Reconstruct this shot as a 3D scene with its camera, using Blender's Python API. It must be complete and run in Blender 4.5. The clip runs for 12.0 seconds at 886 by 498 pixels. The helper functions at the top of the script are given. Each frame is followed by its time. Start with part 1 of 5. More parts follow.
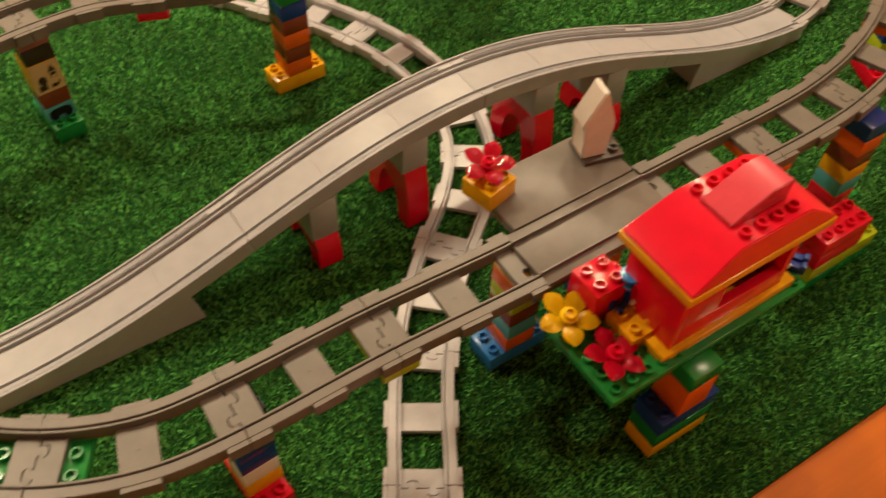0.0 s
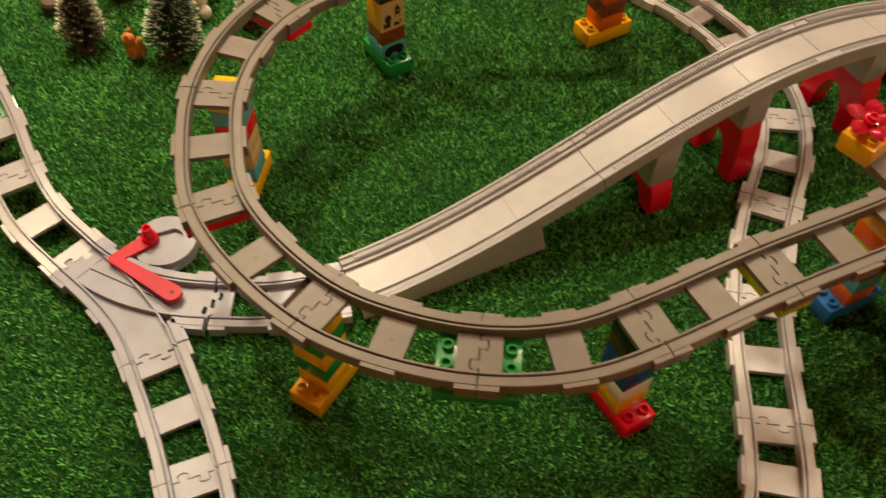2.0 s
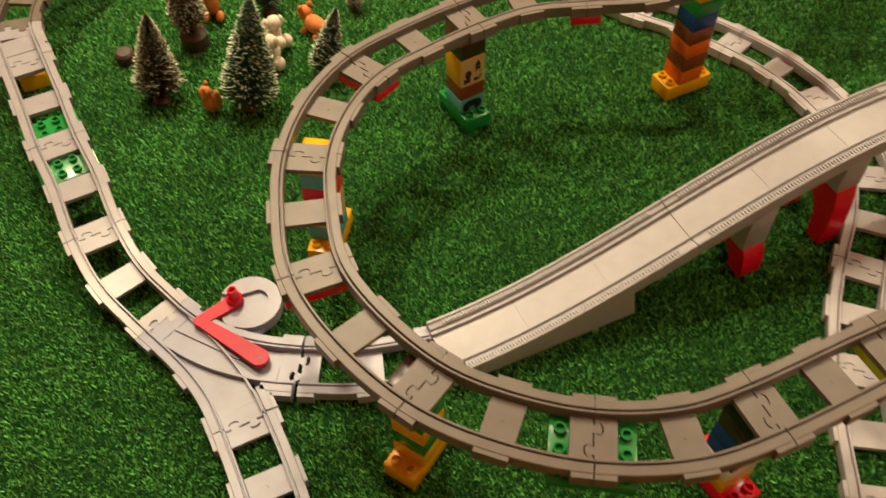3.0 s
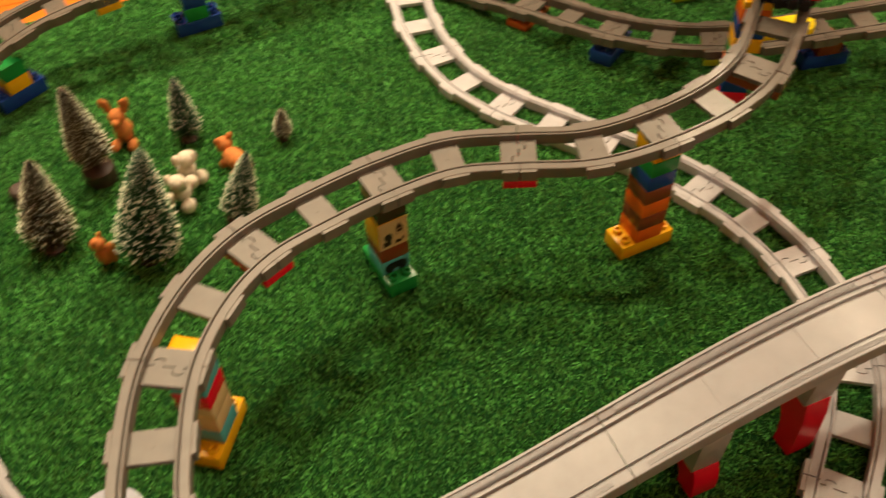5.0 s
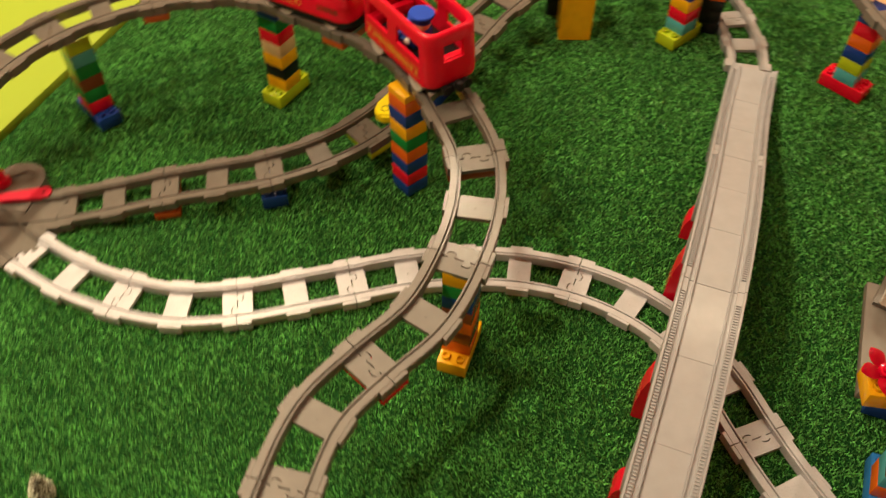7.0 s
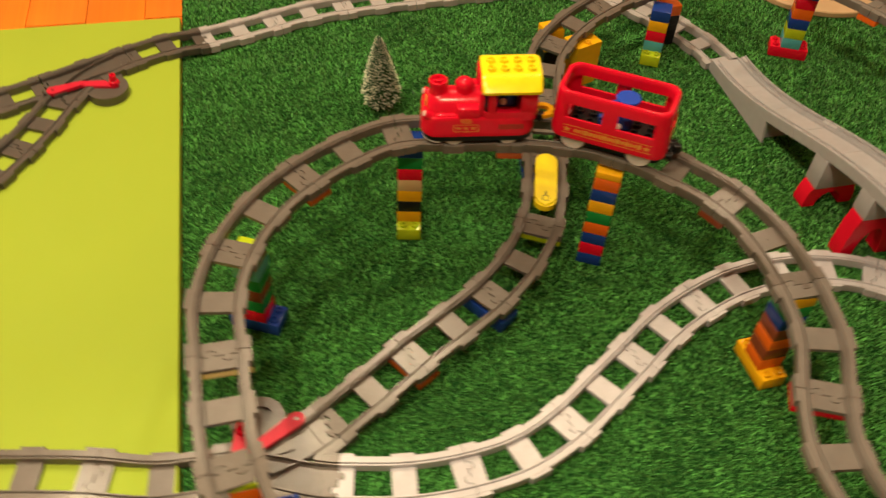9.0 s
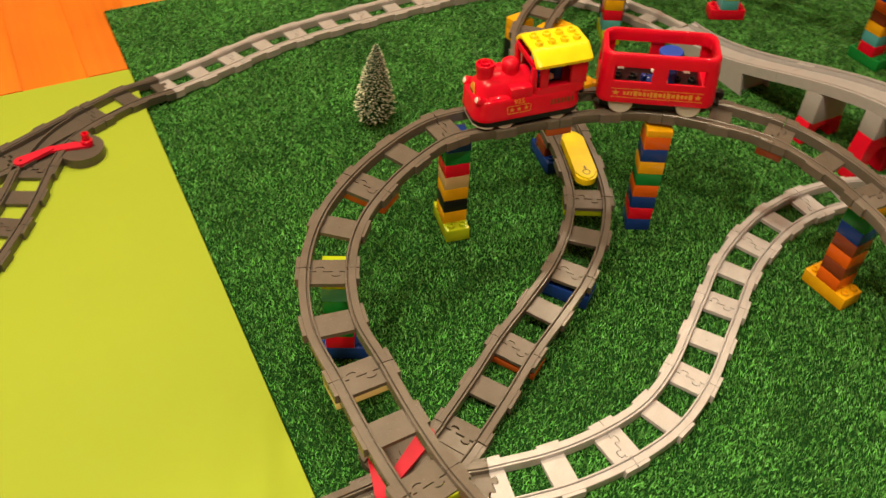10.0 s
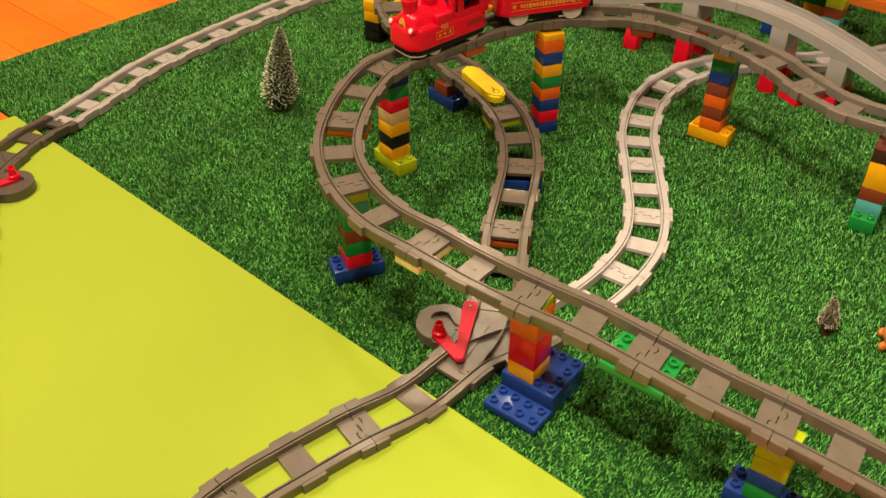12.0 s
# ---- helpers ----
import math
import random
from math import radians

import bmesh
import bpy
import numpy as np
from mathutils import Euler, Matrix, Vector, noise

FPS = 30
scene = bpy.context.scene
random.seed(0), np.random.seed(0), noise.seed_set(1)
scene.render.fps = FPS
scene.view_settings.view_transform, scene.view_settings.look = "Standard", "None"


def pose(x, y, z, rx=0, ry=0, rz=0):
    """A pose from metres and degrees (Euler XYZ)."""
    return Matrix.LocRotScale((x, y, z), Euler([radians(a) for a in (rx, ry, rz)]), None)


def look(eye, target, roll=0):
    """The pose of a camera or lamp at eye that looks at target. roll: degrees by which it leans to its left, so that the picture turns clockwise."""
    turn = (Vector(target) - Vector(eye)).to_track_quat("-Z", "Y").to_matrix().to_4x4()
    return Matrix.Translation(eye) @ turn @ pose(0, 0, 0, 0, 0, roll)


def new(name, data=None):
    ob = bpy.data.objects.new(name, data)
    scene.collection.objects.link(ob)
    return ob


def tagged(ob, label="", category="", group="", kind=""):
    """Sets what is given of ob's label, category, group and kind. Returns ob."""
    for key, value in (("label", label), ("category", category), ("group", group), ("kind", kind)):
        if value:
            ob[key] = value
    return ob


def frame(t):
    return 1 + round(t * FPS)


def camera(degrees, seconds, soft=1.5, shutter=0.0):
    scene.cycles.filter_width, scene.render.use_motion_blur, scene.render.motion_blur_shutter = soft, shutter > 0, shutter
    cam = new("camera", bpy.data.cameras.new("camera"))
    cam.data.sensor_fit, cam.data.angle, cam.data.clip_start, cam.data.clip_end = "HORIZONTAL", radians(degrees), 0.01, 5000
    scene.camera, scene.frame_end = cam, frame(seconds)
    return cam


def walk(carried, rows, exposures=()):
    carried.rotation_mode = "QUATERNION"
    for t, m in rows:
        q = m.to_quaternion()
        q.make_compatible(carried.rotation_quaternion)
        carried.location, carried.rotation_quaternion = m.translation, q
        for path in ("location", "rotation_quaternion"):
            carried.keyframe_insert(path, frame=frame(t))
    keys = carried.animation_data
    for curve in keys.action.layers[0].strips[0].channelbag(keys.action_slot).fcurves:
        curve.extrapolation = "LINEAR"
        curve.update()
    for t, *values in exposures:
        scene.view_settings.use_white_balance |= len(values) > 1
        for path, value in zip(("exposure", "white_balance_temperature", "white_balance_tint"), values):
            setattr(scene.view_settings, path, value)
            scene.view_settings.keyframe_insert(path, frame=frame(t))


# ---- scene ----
cam = camera(53.95, 12.0, soft=1.4, shutter=0.55)
PATH = [
    (0, (1.631, 0.908, 0.689), (1.312, 2.133, -0.859), 2.9),
    (0.5, (1.586, 0.868, 0.68), (1.202, 2.049, -0.887), 2.2),
    (1, (1.53, 0.826, 0.685), (1.081, 1.958, -0.902), 1.0),
    (1.5, (1.479, 0.789, 0.688), (0.996, 1.904, -0.901), 0.6),
    (2, (1.426, 0.767, 0.697), (0.925, 1.883, -0.885), 0.4),
    (2.5, (1.377, 0.763, 0.707), (0.851, 1.888, -0.861), -0.2),
    (3, (1.346, 0.779, 0.715), (0.792, 1.903, -0.843), -0.8),
    (3.2, (1.34, 0.793, 0.717), (0.757, 1.901, -0.842), -1.6),
    (4.8, (1.346, 0.977, 0.723), (0.697, 2.097, -0.802), -1.1),
    (5, (1.35, 1.005, 0.715), (0.735, 2.156, -0.801), -1.2),
    (5.5, (1.307, 1.025, 0.728), (0.87, 2.245, -0.795), -0.8),
    (6, (1.203, 1.029, 0.753), (1.011, 2.294, -0.784), -0.9),
    (6.5, (1.118, 1.077, 0.778), (1.233, 2.328, -0.778), 0.1),
    (6.7, (1.095, 1.112, 0.792), (1.342, 2.352, -0.757), 0.6),
    (8.3, (0.707, 1.387, 0.87), (1.655, 2.29, -0.642), 3.0),
    (8.5, (0.64, 1.433, 0.84), (1.667, 2.322, -0.628), 4.1),
    (9, (0.49, 1.611, 0.872), (1.601, 2.387, -0.598), 3.8),
    (9.5, (0.398, 1.734, 0.837), (1.635, 2.399, -0.587), 3.0),
    (10, (0.334, 1.835, 0.785), (1.692, 2.351, -0.59), 2.6),
    (10.5, (0.265, 1.888, 0.738), (1.763, 2.23, -0.542), 2.9),
    (11, (0.169, 1.93, 0.729), (1.737, 2.107, -0.501), 2.7),
    (11.5, (0.094, 2.0, 0.706), (1.667, 2.074, -0.526), 1.6),
    (12, (0.06, 2.053, 0.693), (1.64, 2.074, -0.533), -0.0),
]
walk(cam, [(t, look(eye, target, roll)) for t, eye, target, roll in PATH],
     [(0.0, 0.06), (6.7, 0.06), (8.3, -0.16), (9.6, -0.2), (10.5, -0.06), (12.0, -0.04)])

# ---- world and lamps ----
world = bpy.data.worlds.new("room_dark")
scene.world = world
world.use_nodes = True
world.node_tree.nodes["Background"].inputs[0].default_value = (1.0, 0.8, 0.6, 1)
world.node_tree.nodes["Background"].inputs[1].default_value = 0.03
WARM = (1.0, 0.80, 0.52)
# placed from glints on track and bridge; (0.08, 1.55) is an added fill lamp
LAMPS = [((0.32, 2.42, 2.2), 26.0), ((0.95, 3.25, 2.2), 29.0), ((1.65, 2.95, 2.2), 18.0), ((2.35, 2.30, 2.2), 13.0), ((0.08, 1.55, 2.2), 30.0), ((3.3, 1.9, 2.3), 15.0)]
for (lx, ly, lz), watts in LAMPS:
    light = bpy.data.lights.new("lamp_light", "AREA")
    light.shape, light.size, light.energy, light.color = "DISK", 0.16, watts, WARM
    new("lamp_light", light).matrix_world = pose(lx, ly, lz)
# added fill spot for the tree corner: place, target, watts, beam in degrees
FILL_SPOTS = [((0.10, 2.30, 2.25), (0.42, 1.46, 0.0), 260.0, 44.0)]
for place, target, watts, beam in FILL_SPOTS:
    light = bpy.data.lights.new("fill_spot_light", "SPOT")
    light.energy, light.color, light.spot_size, light.spot_blend, light.shadow_soft_size = watts, WARM, radians(beam), 0.9, 0.05
    new("fill_spot_light", light).matrix_world = look(place, target)
scene.view_settings.exposure = 0.0

# ---- materials ----


def mat(name, color, rough=0.3, metal=0.0, coat=0.0, vary=0.06, scale=60.0, bump=0.0, bump_scale=400.0, spec=0.5, island=0.0, skew=1.0):
    m = bpy.data.materials.new(name)
    m.use_nodes = True
    nt = m.node_tree
    n, l = nt.nodes, nt.links
    b = n["Principled BSDF"]
    b.inputs["Metallic"].default_value = metal
    b.inputs["Coat Weight"].default_value = coat
    b.inputs["Coat Roughness"].default_value = 0.12
    b.inputs["Specular IOR Level"].default_value = spec
    co = n.new("ShaderNodeTexCoord")
    big = n.new("ShaderNodeTexNoise")
    big.inputs["Scale"].default_value, big.inputs["Detail"].default_value = scale, 4
    l.new(co.outputs["Object"], big.inputs["Vector"])
    fine = n.new("ShaderNodeTexNoise")
    fine.inputs["Scale"].default_value, fine.inputs["Detail"].default_value = scale * 9, 2
    l.new(co.outputs["Object"], fine.inputs["Vector"])
    ramp = n.new("ShaderNodeMapRange")
    ramp.inputs[1].default_value, ramp.inputs[2].default_value = 0.3, 0.7
    ramp.inputs[3].default_value, ramp.inputs[4].default_value = 1 - vary, 1 + vary
    l.new(big.outputs["Fac"], ramp.inputs[0])
    mul = n.new("ShaderNodeVectorMath")
    mul.operation = "SCALE"
    mul.inputs[0].default_value = color[:3]
    fac = ramp.outputs[0]
    if island:
        geo = n.new("ShaderNodeNewGeometry")
        pw = n.new("ShaderNodeMath")
        pw.operation = "POWER"
        pw.inputs[1].default_value = skew
        l.new(geo.outputs["Random Per Island"], pw.inputs[0])
        r2 = n.new("ShaderNodeMapRange")
        r2.inputs[3].default_value, r2.inputs[4].default_value = 1 - island, 1 + island * skew
        l.new(pw.outputs[0], r2.inputs[0])
        mm = n.new("ShaderNodeMath")
        mm.operation = "MULTIPLY"
        l.new(fac, mm.inputs[0]), l.new(r2.outputs[0], mm.inputs[1])
        fac = mm.outputs[0]
    l.new(fac, mul.inputs["Scale"])
    l.new(mul.outputs[0], b.inputs["Base Color"])
    rr = n.new("ShaderNodeMapRange")
    rr.inputs[3].default_value, rr.inputs[4].default_value = max(0.03, rough - 0.05), rough + 0.06
    l.new(fine.outputs["Fac"], rr.inputs[0])
    l.new(rr.outputs[0], b.inputs["Roughness"])
    if bump:
        bn = n.new("ShaderNodeTexNoise")
        bn.inputs["Scale"].default_value, bn.inputs["Detail"].default_value = bump_scale, 3
        l.new(co.outputs["Object"], bn.inputs["Vector"])
        bp = n.new("ShaderNodeBump")
        bp.inputs["Strength"].default_value, bp.inputs["Distance"].default_value = bump, 0.001
        l.new(bn.outputs["Fac"], bp.inputs["Height"])
        l.new(bp.outputs["Normal"], b.inputs["Normal"])
    return m


RED = mat("red_plastic", (0.68, 0.005, 0.028), 0.2, spec=0.32)
RED_G = mat("glossy_red_plastic", (0.60, 0.004, 0.030), 0.09, spec=0.6)
SUN_G = mat("glossy_yellow_plastic", (0.86, 0.55, 0.008), 0.09, spec=0.6)
ROSE = mat("rose_red_plastic", (0.62, 0.055, 0.085), 0.25, spec=0.35)
RED_M = mat("rose_red_lever_plastic", (0.52, 0.012, 0.038), 0.42, spec=0.25)
YELLOW = mat("yellow_plastic", (0.80, 0.42, 0.008), 0.22, spec=0.38)
LEMON = mat("lemon_yellow_plastic", (0.90, 0.74, 0.012), 0.22, spec=0.38)
LIME = mat("lime_plastic", (0.42, 0.55, 0.015), 0.22, spec=0.38)
GREEN = mat("green_plastic", (0.012, 0.23, 0.045), 0.22, spec=0.38)
BLUE = mat("blue_plastic", (0.012, 0.045, 0.26), 0.22, spec=0.38)
SKY = mat("mid_blue_plastic", (0.03, 0.19, 0.55), 0.22, spec=0.38)
ORANGE = mat("orange_plastic", (0.72, 0.13, 0.01), 0.22, spec=0.38)
BROWN = mat("reddish_brown_plastic", (0.20, 0.045, 0.018), 0.22, spec=0.38)
DARK = mat("dark_brown_plastic", (0.045, 0.022, 0.015), 0.22, spec=0.38)
BLACK = mat("black_plastic", (0.012, 0.012, 0.013), 0.32, spec=0.2)
ROYAL = mat("royal_blue_plastic", (0.015, 0.062, 0.46), 0.40, spec=0.18)
CYAN = mat("teal_blue_plastic", (0.09, 0.40, 0.46), 0.22, spec=0.38)
TAN = mat("tan_plastic", (0.62, 0.45, 0.24), 0.22, spec=0.38)
WHITE = mat("white_plastic", (0.78, 0.76, 0.72), 0.22, spec=0.38)
PINK = mat("brown_pink_plastic", (0.34, 0.10, 0.10), 0.3)
GREY_D = mat("dark_grey_track_plastic", (0.158, 0.143, 0.127), 0.36, vary=0.09, bump=0.04, spec=0.32)
# the dark track grey again, a step darker, for the northern stretches
GREY_N = mat("worn_dark_grey_track_plastic", (0.128, 0.112, 0.096), 0.25, vary=0.09, bump=0.03, spec=0.36)
GREY_L = mat("light_grey_track_plastic", (0.30, 0.32, 0.405), 0.32, vary=0.06, bump=0.03, spec=0.4)
GREY_F = mat("dull_grey_track_plastic", (0.37, 0.362, 0.37), 0.30, vary=0.07, bump=0.03)
GREY_G = mat("pale_grey_track_plastic", (0.455, 0.452, 0.480), 0.28, vary=0.07, bump=0.03, spec=0.4)
GREY_K = mat("blackish_grey_track_plastic", (0.085, 0.075, 0.065), 0.33, vary=0.07, bump=0.03)
GREY_M = mat("mid_grey_track_plastic", (0.265, 0.262, 0.285), 0.30, vary=0.07, bump=0.03)
GREY_B = mat("warm_grey_bridge_plastic", (0.365, 0.370, 0.395), 0.32, vary=0.05, bump=0.06, spec=0.35)
WHEEL = mat("pale_grey_wheel_plastic", (0.45, 0.43, 0.41), 0.35)
PALE = mat("pale_yellow_plastic", (0.80, 0.70, 0.36), 0.25)
RUST = mat("rust_orange_plastic", (0.42, 0.085, 0.015), 0.2)
DISC = mat("tan_wooden_disc", (0.52, 0.36, 0.20), 0.45, vary=0.12, scale=12, bump=0.1)
FLESH = mat("skin_tone_plastic", (0.75, 0.45, 0.28), 0.35)
GOLD = mat("gold_print", (0.70, 0.34, 0.03), 0.35)
FLOCK = mat("orange_flocked_figure", (0.52, 0.17, 0.035), 0.8, vary=0.25, scale=120, bump=0.5)
CREAM = mat("cream_flocked_figure", (0.62, 0.55, 0.44), 0.8, vary=0.15, scale=120, bump=0.5)
BRIS_G = mat("dark_green_bristles", (0.020, 0.100, 0.034), 0.7, vary=0.3, island=0.5)
BRIS_B = mat("olive_brown_bristles", (0.090, 0.068, 0.026), 0.7, vary=0.3, island=0.5)
FROST = mat("frosted_bristle_tips", (0.82, 0.86, 0.66), 0.7, island=0.2)
WOOD_D = mat("dark_wood_base", (0.045, 0.025, 0.018), 0.5, vary=0.2)
LIMEFOAM = mat("lime_foam", (0.305, 0.42, 0.021), 0.75, vary=0.03, scale=3, bump=0.15, bump_scale=900)
PLASTER = mat("room_paint", (0.72, 0.68, 0.60), 0.8, vary=0.04, scale=2, bump=0.1)
GRASS_BASE = mat("mat_backing", (0.006, 0.042, 0.008), 0.9, vary=0.35, scale=160, bump=1.0, bump_scale=500, spec=0.1)
# blade tone varies at random; the few bright blades also paint in tip glints
GRASS = mat("artificial_grass", (0.096, 0.338, 0.068), 0.42, vary=0.24, scale=9, island=0.58, skew=1.9, spec=0.45)


def wood_floor():
    m = mat("orange_wood_floor", (0.66, 0.17, 0.012), 0.45, vary=0.15, scale=4, spec=0.16)
    nt = m.node_tree
    b = nt.nodes["Principled BSDF"]
    src = b.inputs["Base Color"].links[0].from_socket
    co = nt.nodes.new("ShaderNodeTexCoord")
    mp = nt.nodes.new("ShaderNodeMapping")
    mp.inputs["Scale"].default_value = (2.0, 45.0, 10.0)
    info = nt.nodes.new("ShaderNodeObjectInfo")
    off = nt.nodes.new("ShaderNodeVectorMath")
    off.operation = "MULTIPLY_ADD"
    off.inputs[1].default_value = (7.3, 3.1, 0.0)
    nt.links.new(info.outputs["Random"], off.inputs[0])
    nt.links.new(co.outputs["Object"], off.inputs[2])
    nt.links.new(off.outputs[0], mp.inputs["Vector"])
    gr = nt.nodes.new("ShaderNodeTexNoise")
    gr.inputs["Scale"].default_value, gr.inputs["Detail"].default_value = 2.0, 6
    nt.links.new(mp.outputs[0], gr.inputs["Vector"])
    add = nt.nodes.new("ShaderNodeMath")
    add.operation = "MULTIPLY_ADD"
    add.inputs[1].default_value, add.inputs[2].default_value = 0.35, 0.62
    nt.links.new(gr.outputs["Fac"], add.inputs[0])
    ad2 = nt.nodes.new("ShaderNodeMath")
    ad2.operation = "MULTIPLY_ADD"
    ad2.inputs[1].default_value = 0.35
    nt.links.new(info.outputs["Random"], ad2.inputs[0])
    nt.links.new(add.outputs[0], ad2.inputs[2])
    sc = nt.nodes.new("ShaderNodeVectorMath")
    sc.operation = "SCALE"
    nt.links.new(src, sc.inputs[0])
    knot = nt.nodes.new("ShaderNodeTexVoronoi")
    knot.inputs["Scale"].default_value = 3.0
    km = nt.nodes.new("ShaderNodeMapping")
    km.inputs["Scale"].default_value = (0.8, 1.6, 1.0)
    nt.links.new(off.outputs[0], km.inputs["Vector"])
    nt.links.new(km.outputs[0], knot.inputs["Vector"])
    kr = nt.nodes.new("ShaderNodeMapRange")
    kr.inputs[1].default_value, kr.inputs[2].default_value, kr.inputs[3].default_value, kr.inputs[4].default_value = 0.025, 0.075, 0.35, 1.0
    nt.links.new(knot.outputs["Distance"], kr.inputs[0])
    kmul = nt.nodes.new("ShaderNodeMath")
    kmul.operation = "MULTIPLY"
    nt.links.new(ad2.outputs[0], kmul.inputs[0])
    nt.links.new(kr.outputs[0], kmul.inputs[1])
    nt.links.new(kmul.outputs[0], sc.inputs["Scale"])
    nt.links.new(sc.outputs[0], b.inputs["Base Color"])
    return m


FLOOR = wood_floor()

# ---- mesh helpers ----
H = 0.0192
P = 0.016


def obj(name, bm, material, smooth=True):
    me = bpy.data.meshes.new(name)
    bm.to_mesh(me)
    bm.free()
    mats = material if isinstance(material, (list, tuple)) else [material]
    for m in mats:
        me.materials.append(m)
    if smooth:
        me.shade_smooth()
        me.set_sharp_from_angle(angle=radians(35))
    return new(name, me)


def part(name, bm, material, parent, label="", m=None):
    ob = obj(name, bm, material)
    ob.parent = parent
    if m is not None:
        ob.matrix_basis = m
    if label:
        tagged(ob, label=label)
    return ob


def again(ob, parent, m):
    o = ob.copy()
    scene.collection.objects.link(o)
    o.parent = parent
    o.matrix_basis = m
    return o


def thing(name, m, label, category, group="", kind=""):
    e = new(name)
    e.empty_display_size = 0.02
    e.matrix_basis = m
    return tagged(e, label, category, group, kind)


def box(bm, x0, x1, y0, y1, z0, z1, bevel=0.0, m=None, mi=0):
    vs = [bm.verts.new(v) for v in ((x0, y0, z0), (x1, y0, z0), (x1, y1, z0), (x0, y1, z0), (x0, y0, z1), (x1, y0, z1), (x1, y1, z1), (x0, y1, z1))]
    fs = [bm.faces.new([vs[i] for i in q]) for q in ((3, 2, 1, 0), (4, 5, 6, 7), (0, 1, 5, 4), (1, 2, 6, 5), (2, 3, 7, 6), (3, 0, 4, 7))]
    for f in fs:
        f.material_index = mi
    out = vs
    if bevel:
        es = list({e for f in fs for e in f.edges})
        r = bmesh.ops.bevel(bm, geom=es, offset=bevel, segments=2, affect="EDGES", profile=0.5, clamp_overlap=True)
        out = list({v for v in r["verts"]})
        for f in r["faces"]:
            f.material_index = mi
    if m is not None:
        bmesh.ops.transform(bm, matrix=m, verts=out)
    return out


def lathe(bm, prof, seg=16, m=None, mi=0):
    """Rings of (radius, z) round z."""
    m = m or Matrix()
    rings = []
    for r, z in prof:
        if r < 1e-6:
            rings.append([bm.verts.new(m @ Vector((0, 0, z)))])
        else:
            rings.append([bm.verts.new(m @ Vector((r * math.cos(2 * math.pi * k / seg), r * math.sin(2 * math.pi * k / seg), z))) for k in range(seg)])
    for a, b in zip(rings, rings[1:]):
        for k in range(seg):
            q = [a[k % len(a)], a[(k + 1) % len(a)], b[(k + 1) % len(b)], b[k % len(b)]]
            q = [v for i, v in enumerate(q) if v not in q[:i]]
            if len(q) > 2:
                bm.faces.new(q).material_index = mi


def stud(bm, x, y, z, mi=0):
    lathe(bm, [(0.0047, 0), (0.0047, 0.0042), (0.0044, 0.0045), (0.0033, 0.0045), (0.0031, 0.0043), (0.0031, 0.001), (0, 0.001)], 14, Matrix.Translation((x, y, z)), mi)


def prism(bm, pts, z0, z1, m=None, mi=0):
    """An upright prism over a closed outline, with top and bottom."""
    m = m or Matrix()
    lo = [bm.verts.new(m @ Vector((x, y, z0))) for x, y in pts]
    hi = [bm.verts.new(m @ Vector((x, y, z1))) for x, y in pts]
    k = len(pts)
    for i in range(k):
        bm.faces.new((lo[i], lo[(i + 1) % k], hi[(i + 1) % k], hi[i])).material_index = mi
    bm.faces.new(hi).material_index = mi
    bm.faces.new(lo[::-1]).material_index = mi


def rounded(w, h, r, n=6):
    """The outline of a rounded rectangle, centred, anticlockwise."""
    out = []
    for cx, cy, a0 in ((w / 2 - r, h / 2 - r, 0), (-w / 2 + r, h / 2 - r, 90), (-w / 2 + r, -h / 2 + r, 180), (w / 2 - r, -h / 2 + r, 270)):
        for k in range(n + 1):
            a = radians(a0 + 90 * k / n)
            out.append((cx + r * math.cos(a), cy + r * math.sin(a)))
    return out


BRICKS = {}


def brick_mesh(nx, ny, h, material, bare):
    """Shared mesh of a brick; bare: the studs (i, j) that nothing covers."""
    key = (nx, ny, h, material.name, tuple(sorted(bare)))
    if key not in BRICKS:
        bm = bmesh.new()
        x, y = nx * P / 2 - 0.0001, ny * P / 2 - 0.0001
        box(bm, -x, x, -y, y, 0, h * H - 0.00015, 0.0006)
        for i, j in bare:
            stud(bm, (i + 0.5) * P - nx * P / 2, (j + 0.5) * P - ny * P / 2, h * H - 0.0003)
        me = bpy.data.meshes.new("brick")
        bm.to_mesh(me)
        bm.free()
        me.materials.append(material)
        me.shade_smooth()
        me.set_sharp_from_angle(angle=radians(35))
        BRICKS[key] = me
    return BRICKS[key]


def brick(parent, nx, ny, h, material, m, bare=()):
    ob = new("brick", brick_mesh(nx, ny, h, material, bare))
    ob.parent = parent
    ob.matrix_basis = m
    return ob


def ends(nx, ny):
    return [(i, j) for i in range(nx) for j in range(ny) if i in (0, nx - 1)]


def full(nx, ny):
    return [(i, j) for i in range(nx) for j in range(ny)]


def pillar(x, y, yaw, layers, label, base=(4, 2), z=0.0, jitter=0.7, wide=1):
    """Layers from the ground: (material, height in bricks) or a material."""
    t = thing("brick_pillar", pose(x, y, z, 0, 0, yaw), label, "brick pillar", "brick pillars under the track")
    zz, rng = 0.0, random.Random(int(x * 1000) + int(y * 7000))
    for k, lay in enumerate(layers):
        c, h = lay if isinstance(lay, tuple) else (lay, 1)
        nx, ny = base if k < wide else (2, 2)
        bare = ends(nx, ny) if k == wide - 1 and base[0] > 2 else ()
        a = 0 if k == 0 else rng.uniform(-jitter, jitter)
        brick(t, nx, ny, h, c, pose(rng.uniform(-1, 1) * 0.0002, rng.uniform(-1, 1) * 0.0002, zz, 0, 0, a), bare)
        zz += h * H
    return t

# ---- the place: floor, mat, board, room ----
E1, E2 = Vector((0.655, 0.7555, 0)), Vector((0.7555, -0.655, 0))   # along and across the grass mat


